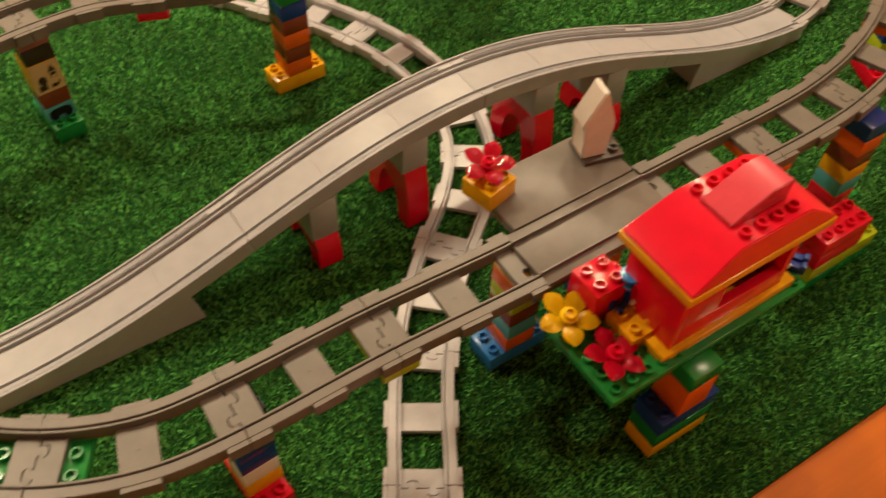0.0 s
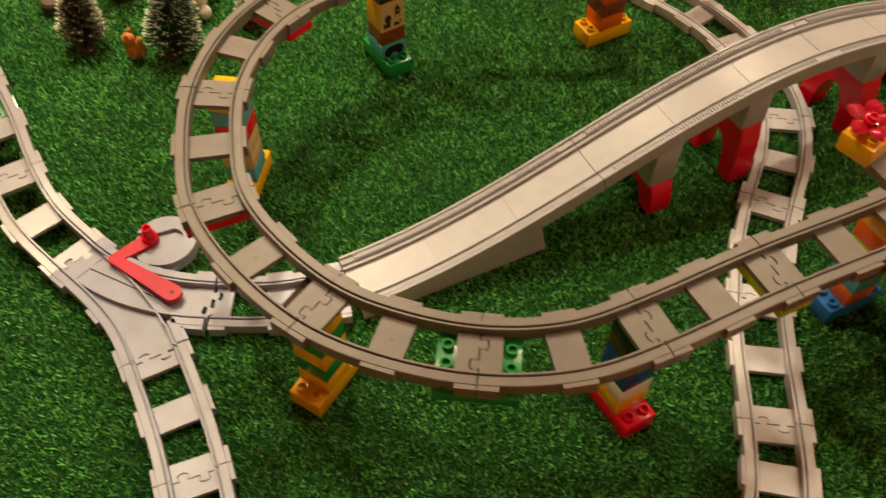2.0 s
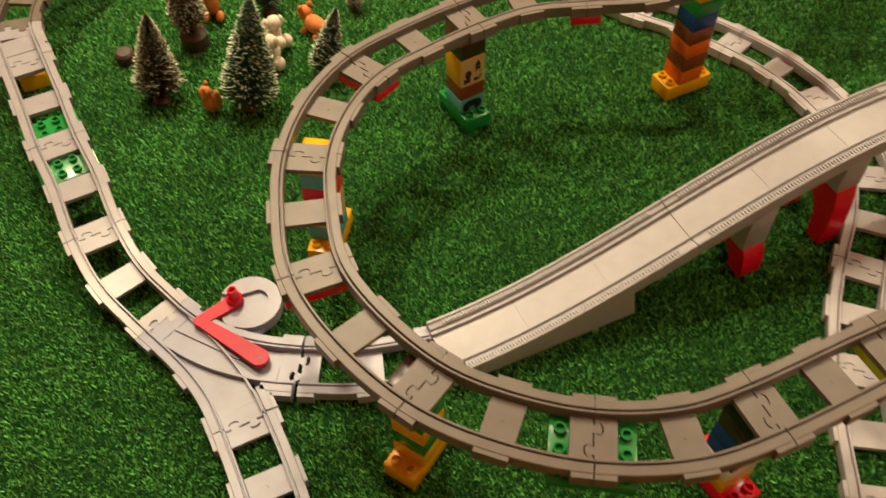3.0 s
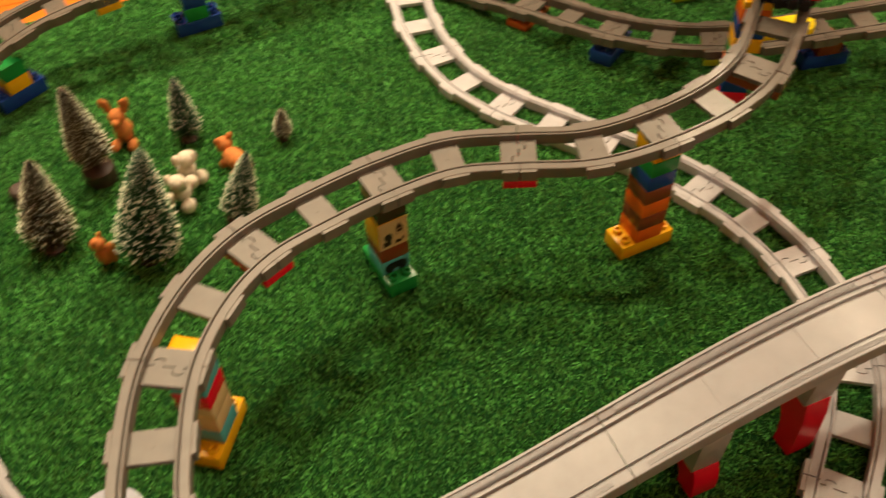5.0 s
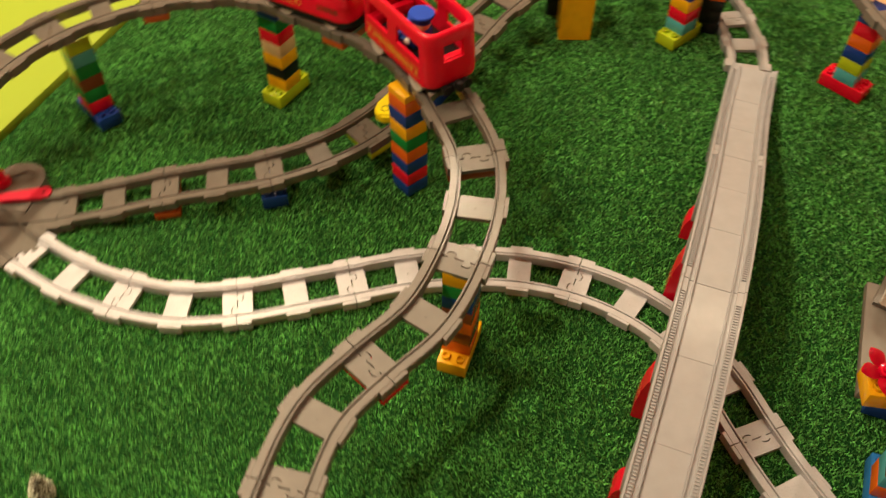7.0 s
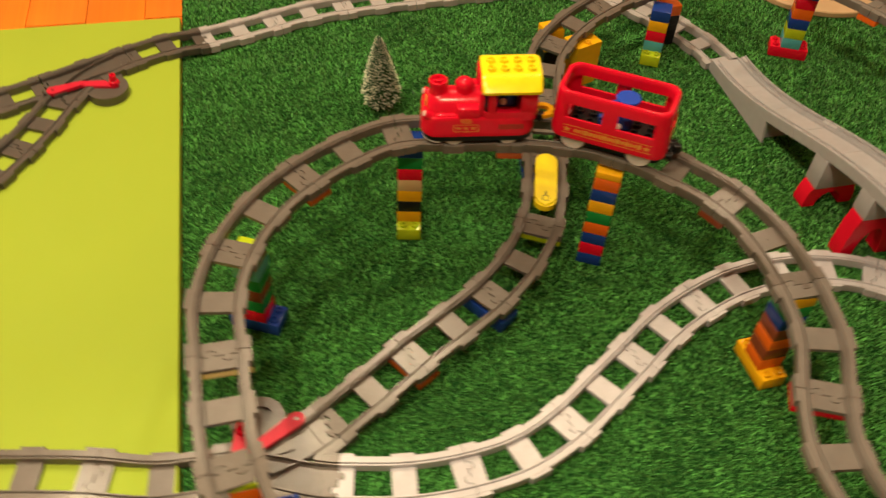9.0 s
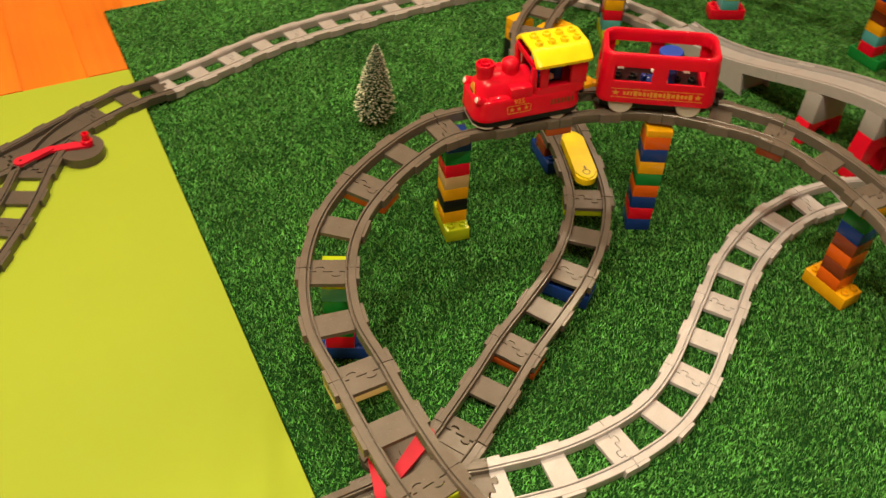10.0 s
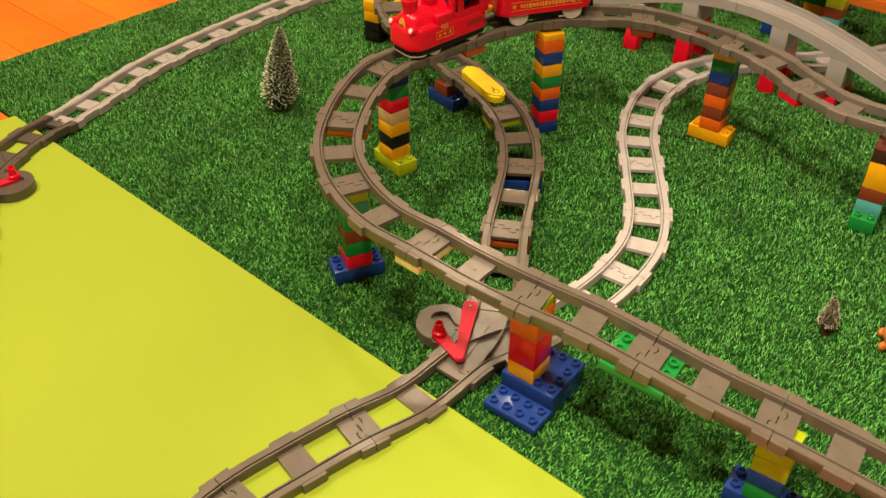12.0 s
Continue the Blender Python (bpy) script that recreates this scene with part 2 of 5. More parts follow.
def on_mat(s, n, z=0.0):
    return E1 * s + E2 * n + Vector((0, 0, z))


MAT_YAW = math.degrees(math.atan2(E1.y, E1.x))
N0, N1, S0, S1 = -0.835, 0.532, 0.45, 3.15

bm = bmesh.new()
box(bm, -2.6, 4.6, -1.6, 5.2, -0.12, -0.0105)
FLOOR_OB = tagged(obj("floor", bm, FLOOR, False), "orange-stained wooden floor under the grass mat", "floor", kind="structure")
# unseen walls and ceiling, added to close the room and bounce the light
for name, b in (("wall_north", (-2.6, 4.6, 5.2, 5.3, -0.12, 2.4)), ("wall_south", (-2.6, 4.6, -1.7, -1.6, -0.12, 2.4)), ("wall_west", (-2.7, -2.6, -1.6, 5.2, -0.12, 2.4)), ("wall_east", (4.6, 4.7, -1.6, 5.2, -0.12, 2.4)), ("ceiling", (-2.7, 4.7, -1.7, 5.3, 2.4, 2.5))):
    bm = bmesh.new()
    box(bm, *b)
    tagged(obj(name, bm, PLASTER, False), "plain warm white painted room surface", "ceiling" if name == "ceiling" else "wall", kind="structure")

bm = bmesh.new()
c = on_mat((S0 + S1) / 2, (N0 + N1) / 2)
box(bm, -(S1 - S0) / 2, (S1 - S0) / 2, -(N1 - N0) / 2, (N1 - N0) / 2, -0.0078, -0.003)
g = tagged(obj("ground_mat", bm, GRASS_BASE, False), "green artificial grass mat lying on the wooden floor", "grass mat", kind="structure")
g.matrix_basis = pose(c.x, c.y, 0, 0, 0, MAT_YAW)


def grass(count):
    """Short bent blades all over the mat, as one mesh."""
    rng = np.random.default_rng(5)
    ds, dn = S1 - S0 - 0.004, N1 - N0 - 0.004
    s = (np.where(rng.random(count) < 0.9, rng.uniform(0.26, 1.0, count), rng.uniform(0, 0.26, count)) - 0.5) * ds
    n = (rng.random(count) - 0.5) * dn
    h = rng.uniform(0.0018, 0.0046, count)
    az = rng.uniform(0, 2 * np.pi, count)
    lean = rng.uniform(0.1, 1.1, count)
    w = rng.uniform(0.00042, 0.00085, count)
    wa = az + np.pi / 2 + rng.normal(0, 0.5, count)
    dx, dy = np.cos(az) * lean * h, np.sin(az) * lean * h
    wx, wy = np.cos(wa) * w, np.sin(wa) * w
    v = np.empty((count, 4, 3), np.float32)
    v[:, 0] = np.stack([s - wx, n - wy, np.full(count, -0.0033)], 1)
    v[:, 1] = np.stack([s + wx, n + wy, np.full(count, -0.0033)], 1)
    v[:, 2] = np.stack([s + wx * 0.55 + dx, n + wy * 0.55 + dy, -0.0033 + h], 1)
    v[:, 3] = np.stack([s - wx * 0.55 + dx, n - wy * 0.55 + dy, -0.0033 + h], 1)
    me = bpy.data.meshes.new("grass")
    me.vertices.add(count * 4)
    me.vertices.foreach_set("co", v.ravel())
    me.loops.add(count * 4)
    me.loops.foreach_set("vertex_index", np.arange(count * 4, dtype=np.int32))
    me.polygons.add(count)
    me.polygons.foreach_set("loop_start", (np.arange(count) * 4).astype(np.int32))
    me.polygons.foreach_set("loop_total", np.full(count, 4, np.int32))
    me.update()
    me.materials.append(GRASS)
    ob = new("grass", me)
    ob.matrix_basis = pose(c.x, c.y, 0, 0, 0, MAT_YAW)
    return tagged(ob, "short dense green artificial grass blades", "grass", kind="stuff")


grass(950000)

# the lime foam board beside the mat
B0, B1 = 1.73, 2.92
bm = bmesh.new()
box(bm, -(B1 - B0) / 2, (B1 - B0) / 2, -0.45, 0.45, -0.0078, 0.010, 0.003)
o = tagged(obj("foam_board", bm, LIMEFOAM), "flat lime yellow foam board lying beside the grass", "foam board")
bc = on_mat((B0 + B1) / 2, N0 - 0.451)
o.matrix_basis = pose(bc.x, bc.y, 0, 0, 0, MAT_YAW)

# ---- toy tracks ----


def spline(points, step=0.004):
    """Catmull-Rom through the points, resampled at even steps."""
    pts = [Vector(p) for p in points]
    ext = [pts[0] * 2 - pts[1]] + pts + [pts[-1] * 2 - pts[-2]]
    fine = []
    for i in range(1, len(ext) - 2):
        a, b, cc, d = ext[i - 1 : i + 3]
        for k in range(24):
            u = k / 24
            fine.append(0.5 * ((2 * b) + (cc - a) * u + (2 * a - 5 * b + 4 * cc - d) * u * u + (3 * b - a - 3 * cc + d) * u ** 3))
    fine.append(pts[-1])
    for _ in range(10):
        fine = [fine[0]] + [(fine[i - 1] + fine[i] * 2 + fine[i + 1]) / 4 for i in range(1, len(fine) - 1)] + [fine[-1]]
    out, acc = [fine[0]], 0.0
    for a, b in zip(fine, fine[1:]):
        d = (b - a).length
        while acc + d >= step and d > 1e-9:
            a = a + (b - a) * ((step - acc) / d)
            out.append(a)
            d = (b - a).length
            acc = 0.0
        acc += d
    return out


class Line:
    """A track's centre line, z at the underside."""

    def __init__(self, points, step=0.004):
        self.p, self.step = spline(points, step), step
        self.length = (len(self.p) - 1) * step

    def at(self, s):
        s = min(max(s, 0.0), self.length - 1e-6)
        i = int(s / self.step)
        u = s / self.step - i
        q = self.p[i].lerp(self.p[i + 1], u)
        lo, hi = max(i - 2, 0), min(i + 3, len(self.p) - 1)
        d = (self.p[hi] - self.p[lo]).normalized()
        side = Vector((-d.y, d.x, 0)).normalized()
        return q, d, side

    def basis(self, s):
        q, d, side = self.at(s)
        up = d.cross(side)
        return Matrix(((d.x, side.x, up.x, q.x), (d.y, side.y, up.y, q.y), (d.z, side.z, up.z, q.z), (0, 0, 0, 1)))

    def near(self, x, y):
        k = min(range(len(self.p)), key=lambda i: (self.p[i].x - x) ** 2 + (self.p[i].y - y) ** 2)
        return k * self.step


RAIL = [(0.0178, 0.0), (0.0288, 0.0), (0.0292, 0.001), (0.0292, 0.0119), (0.0286, 0.0125), (0.0219, 0.0125), (0.0215, 0.0121), (0.0213, 0.0090), (0.0201, 0.0090), (0.0199, 0.0121), (0.0195, 0.0125), (0.0182, 0.0125), (0.0178, 0.0121)]


def sweep(bm, line, s0, s1, profile, side=1, n=None):
    n = n or max(2, int((s1 - s0) / 0.011))
    rings = []
    for k in range(n + 1):
        m = line.basis(s0 + (s1 - s0) * k / n)
        rings.append([bm.verts.new(m @ Vector((0, side * v, z))) for v, z in profile])
    kk = len(profile)
    for a, b in zip(rings, rings[1:]):
        for i in range(kk):
            q = (a[i], a[(i + 1) % kk], b[(i + 1) % kk], b[i])
            bm.faces.new(q if side < 0 else q[::-1])
    bm.faces.new(rings[0] if side > 0 else rings[0][::-1])
    bm.faces.new(rings[-1][::-1] if side > 0 else rings[-1])


def jig(sign):
    """Half of the puzzle seam across a joint sleeper, as (u, v) from right to left."""
    lobe = [(0.0, -0.0030), (0.0018, -0.0036), (0.0045, -0.0050), (0.0062, -0.0028), (0.0066, 0.0), (0.0062, 0.0028), (0.0045, 0.0050), (0.0018, 0.0036), (0.0, 0.0030)]
    pts = [(0, -0.0179)] + [(-u, v - 0.0085) for u, v in lobe] + [(u, v + 0.0085) for u, v in lobe] + [(0, 0.0179)]
    return [(u + sign * 0.0006, v) for u, v in pts]


def slab(bm, line, s, outline, z0, z1):
    m = line.basis(s)
    prism(bm, outline, z0, z1, m)


def track_piece(line, s0, s1, material, label, first=True, last=True, mids=1):
    q = line.at((s0 + s1) / 2)[0]
    base = Matrix.Translation((q.x, q.y, q.z))
    t = thing("toy_track", base, label, "toy track", "toy train track pieces")
    inv = base.inverted()
    for side in (1, -1):
        bm = bmesh.new()
        sweep(bm, line, s0 + 0.0004, s1 - 0.0004, RAIL, side)
        bmesh.ops.transform(bm, matrix=inv, verts=bm.verts)
        part("rail", bm, material, t)
    spots = [s0 + (s1 - s0) * (k + 1) / (mids + 1) for k in range(mids)]
    for s in spots:
        bm = bmesh.new()
        slab(bm, line, s, [(-0.0135, -0.0179), (0.0135, -0.0179), (0.0135, 0.0179), (-0.0135, 0.0179)], 0.001, 0.0060)
        slab(bm, line, s, rounded(0.003, 0.003, 0.0014, 3), 0.0060, 0.0063)
        for sg in (1, -1):
            slab(bm, line, s, [(-0.013, sg * 0.029 - 0.0035), (0.013, sg * 0.029 - 0.0035), (0.013, sg * 0.029 + 0.0035), (-0.013, sg * 0.029 + 0.0035)], 0.0005, 0.0119)
        bmesh.ops.transform(bm, matrix=inv, verts=bm.verts)
        part("sleeper", bm, material, t)
    for s, sg, on in ((s0, 1, first), (s1, -1, last)):
        if not on:
            continue
        bm = bmesh.new()
        seam = jig(sg)
        far = [(sg * 0.0170, 0.0179), (sg * 0.0170, -0.0179)]
        out = seam + far
        slab(bm, line, s, out if sg < 0 else out[::-1], 0.001, 0.0060)
        for e in (1, -1):
            u0, u1 = sorted((sg * 0.0005, sg * 0.016))
            slab(bm, line, s, [(u0, e * 0.029 - 0.0038), (u1, e * 0.029 - 0.0038), (u1, e * 0.029 + 0.0038), (u0, e * 0.029 + 0.0038)], 0.0005, 0.0119)
        bmesh.ops.recalc_face_normals(bm, faces=bm.faces)
        bmesh.ops.transform(bm, matrix=inv, verts=bm.verts)
        part("end_sleeper", bm, material, t)
    return t


MARKS = {}


def run(line, a, b, material, label, joints=()):
    """Pieces laid along the line from a to b, with joints at the given places and at even steps between."""
    marks = [a] + sorted(s for s in (line.near(x, y) for x, y in joints) if a + 0.06 < s < b - 0.06) + [b]
    for lo, hi in zip(marks, marks[1:]):
        n = max(1, round((hi - lo) / 0.1315))
        for k in range(n):
            MARKS.setdefault(line, []).extend([lo + (hi - lo) * k / n, lo + (hi - lo) * (k + 0.5) / n])
            track_piece(line, lo + (hi - lo) * k / n, lo + (hi - lo) * (k + 1) / n, material, label)


ZS = 0.0085
# the raised line in four stretches: x, y and the height of the sleepers
EAST_SIDE = [
    (1.905, 1.93, 0.158), (1.893, 1.85, 0.157), (1.883, 1.775, 0.156), (1.858, 1.702, 0.154), (1.820, 1.632, 0.152), (1.775, 1.572, 0.150),
    (1.706, 1.491, 0.149), (1.587, 1.347, 0.147), (1.498, 1.247, 0.147), (1.423, 1.155, 0.148), (1.376, 1.109, 0.148), (1.315, 1.078, 0.148),
    (1.246, 1.064, 0.148),
]
SOUTH_LOOP = [
    (1.184, 1.066, 0.148), (1.115, 1.089, 0.148), (1.059, 1.123, 0.148), (1.018, 1.174, 0.148), (0.984, 1.233, 0.148), (0.968, 1.300, 0.149),
    (0.972, 1.366, 0.149), (0.998, 1.428, 0.148), (1.030, 1.487, 0.147), (1.072, 1.542, 0.147), (1.128, 1.576, 0.149), (1.190, 1.606, 0.154),
    (1.240, 1.655, 0.160), (1.279, 1.712, 0.166),
]
NORTH_LOOP = [
    (1.300, 1.772, 0.172), (1.300, 1.842, 0.176), (1.293, 1.914, 0.1765), (1.272, 1.976, 0.174), (1.238, 2.034, 0.171), (1.195, 2.088, 0.168),
    (1.144, 2.148, 0.165), (1.078, 2.176, 0.162), (1.010, 2.190, 0.157), (0.948, 2.190, 0.151), (0.882, 2.169, 0.149), (0.822, 2.130, 0.147),
    (0.780, 2.080, 0.146),
]
WEST_RAMP = [
    (0.740, 2.032, 0.144), (0.702, 1.980, 0.142), (0.674, 1.925, 0.134), (0.640, 1.874, 0.127), (0.604, 1.820, 0.119), (0.572, 1.767, 0.112),
    (0.532, 1.704, 0.103), (0.494, 1.648, 0.096), (0.462, 1.588, 0.089), (0.447, 1.520, 0.081), (0.450, 1.450, 0.075), (0.466, 1.390, 0.070),
    (0.495, 1.337, 0.065), (0.544, 1.299, 0.059), (0.596, 1.262, 0.052), (0.656, 1.218, 0.045), (0.712, 1.182, 0.038), (0.766, 1.142, 0.030),
    (0.822, 1.110, 0.020), (0.886, 1.091, 0.0087),
]
UP = Line([(x, y, z - ZS) for x, y, z in EAST_SIDE + SOUTH_LOOP + NORTH_LOOP + WEST_RAMP])
# stations along the upper line
U_PLAT0, U_PLAT1 = UP.near(1.674, 1.452), UP.near(1.585, 1.345)
run(UP, 0.0, U_PLAT0, GREY_D, "dark grey plastic toy track raised on brick pillars", [(1.832, 1.637), (1.756, 1.546)])
U_J1 = UP.near(0.886, 1.091)
U_MID = UP.near(1.240, 1.656)
run(UP, U_PLAT1, U_MID, GREY_D, "dark grey plastic toy track raised on brick pillars",
    [(1.498, 1.249), (1.421, 1.154), (1.317, 1.078), (1.186, 1.066), (1.059, 1.123), (0.984, 1.233), (0.972, 1.365), (1.030, 1.487), (1.128, 1.576)])
U_SW = UP.near(0.495, 1.337)
run(UP, U_MID, U_SW, GREY_N, "worn dark grey plastic toy track raised on brick pillars",
    [(1.299, 1.771), (1.293, 1.915), (1.144, 2.148), (0.883, 2.170), (0.779, 2.079), (0.702, 1.980), (0.640, 1.874), (0.572, 1.767)])
run(UP, U_SW, UP.length, GREY_M, "mid grey plastic toy track coming down to the grass", [(0.544, 1.299), (0.656, 1.218), (0.768, 1.140)])

GL = Line([(x, y, z - ZS) for x, y, z in (
    (0.800, 1.945, 0.0085), (0.848, 1.887, 0.0085), (0.901, 1.841, 0.0085), (0.958, 1.807, 0.0085), (1.023, 1.789, 0.0085), (1.088, 1.782, 0.0085), (1.153, 1.776, 0.0085), (1.220, 1.770, 0.0085),
    (1.283, 1.755, 0.0085), (1.345, 1.731, 0.0085), (1.402, 1.694, 0.0085), (1.449, 1.645, 0.0085), (1.480, 1.587, 0.0085), (1.493, 1.520, 0.0085), (1.494, 1.455, 0.0085), (1.498, 1.390, 0.0085), (1.510, 1.320, 0.0085),
    (1.527, 1.261, 0.0085), (1.548, 1.200, 0.0085), (1.566, 1.135, 0.0085), (1.568, 1.07, 0.0085), (1.555, 1.00, 0.0085))])
run(GL, 0.0, GL.length, GREY_G, "light grey plastic toy track lying on the grass",
    [(0.901, 1.841), (1.0225, 1.789), (1.153, 1.776), (1.283, 1.755), (1.401, 1.694), (1.484, 1.586), (1.495, 1.453), (1.510, 1.325), (1.548, 1.200)])

IN = Line([(x, y, z - ZS) for x, y, z in (
    (0.845, 2.000, 0.0105), (0.910, 1.990, 0.017), (0.973, 1.982, 0.0235), (1.035, 1.969, 0.031), (1.100, 1.958, 0.038), (1.167, 1.959, 0.045), (1.230, 1.974, 0.052), (1.290, 2.006, 0.058), (1.345, 2.044, 0.064),
    (1.405, 2.085, 0.070), (1.462, 2.128, 0.076), (1.525, 2.158, 0.083), (1.592, 2.166, 0.090), (1.660, 2.158, 0.097), (1.722, 2.138, 0.104), (1.782, 2.105, 0.111), (1.832, 2.062, 0.118), (1.872, 2.005, 0.125))])
run(IN, 0.0, IN.length, GREY_N, "dark grey plastic toy track climbing on bricks", [(0.973, 1.982), (1.100, 1.958), (1.230, 1.974)])

FAR = Line([(x, y, z - ZS) for x, y, z in (
    (1.262, 2.671, 0.0105), (1.340, 2.640, 0.0085), (1.440, 2.600, 0.0085), (1.527, 2.549, 0.0085), (1.617, 2.485, 0.0085), (1.690, 2.430, 0.0085), (1.770, 2.365, 0.0085), (1.830, 2.290, 0.0085), (1.855, 2.190, 0.0085), (1.845, 2.090, 0.0085),
    (1.822, 2.010, 0.0085), (1.797, 1.964, 0.0085))])
run(FAR, 0.0, FAR.length, GREY_F, "light grey plastic toy track lying on the grass")

WEST = Line([(x, y, z - ZS) for x, y, z in ((0.735, 2.045, 0.0085), (0.678, 2.092, 0.014), (0.637, 2.147, 0.0185), (0.593, 2.203, 0.0185), (0.553, 2.249, 0.0185), (0.495, 2.295, 0.0185), (0.43, 2.33, 0.0185))])
run(WEST, 0.0, WEST.length, GREY_N, "dark grey plastic toy track crossing onto the foam board")
STEM = Line([(x, y, z - ZS) for x, y, z in ((1.020, 1.031, 0.0085), (1.065, 0.996, 0.0085), (1.110, 0.957, 0.0085), (1.165, 0.900, 0.0085), (1.200, 0.850, 0.0085))])
run(STEM, 0.0, STEM.length, GREY_L, "light grey plastic toy track lying on the grass")
BRI = Line([(x, y, z - ZS) for x, y, z in ((1.036, 1.103, 0.0085), (1.090, 1.128, 0.0085), (1.148, 1.171, 0.0085))])
track_piece(BRI, 0.0, BRI.length, GREY_L, "light grey plastic toy track leading onto the bridge")
J3 = Line([(x, y, z - ZS) for x, y, z in ((1.262, 2.671, 0.0105), (1.205, 2.694, 0.0165), (1.140, 2.712, 0.0185))])
run(J3, 0.0, J3.length, GREY_K, "dark grey plastic toy track on the foam board")
J3A = Line([(x, y, z - ZS) for x, y, z in ((1.005, 2.745, 0.0185), (0.93, 2.767, 0.0185), (0.85, 2.79, 0.0185), (0.76, 2.815, 0.0185))])
run(J3A, 0.0, J3A.length, GREY_K, "dark grey plastic toy track on the foam board")


def sleeper_near(line, x, y):
    """The track's basis at the sleeper nearest to a spot."""
    s = line.near(x, y)
    return line.basis(min(MARKS[line], key=lambda v: abs(v - s)))


# ---- bridge ----
BR0, BDIR, BLEN = Vector((1.148, 1.171, 0)), Vector((0.639, 0.769, 0)).normalized(), 1.024


def bridge_z(s):
    u = min(max(s / (BLEN / 2), 0.0), 2.0)
    u = u if u <= 1 else 2 - u
    return 0.014 + 0.113 * (1 - math.cos(math.pi * u)) / 2


class Deck:
    def basis(self, s):
        q = BR0 + BDIR * s + Vector((0, 0, bridge_z(s)))
        d = (BDIR + Vector((0, 0, (bridge_z(s + 0.002) - bridge_z(s - 0.002)) / 0.004))).normalized()
        side = Vector((-BDIR.y, BDIR.x, 0))
        up = d.cross(side)
        return Matrix(((d.x, side.x, up.x, q.x), (d.y, side.y, up.y, q.y), (d.z, side.z, up.z, q.z), (0, 0, 0, 1)))


DECK = Deck()
DECK_PROFILE = [(-0.0325, -0.010), (0.0325, -0.010), (0.0325, 0.0065), (0.0318, 0.0072), (0.0300, 0.0072), (0.0296, 0.0050), (0.0240, 0.0042), (0.0236, 0.0015), (0.0195, 0.0015), (0.0191, 0.0042), (0.0182, 0.0042), (0.0178, 0.0),
    (-0.0178, 0.0), (-0.0182, 0.0042), (-0.0191, 0.0042), (-0.0195, 0.0015), (-0.0236, 0.0015), (-0.0240, 0.0042), (-0.0296, 0.0050), (-0.0300, 0.0072), (-0.0318, 0.0072), (-0.0325, 0.0065)]


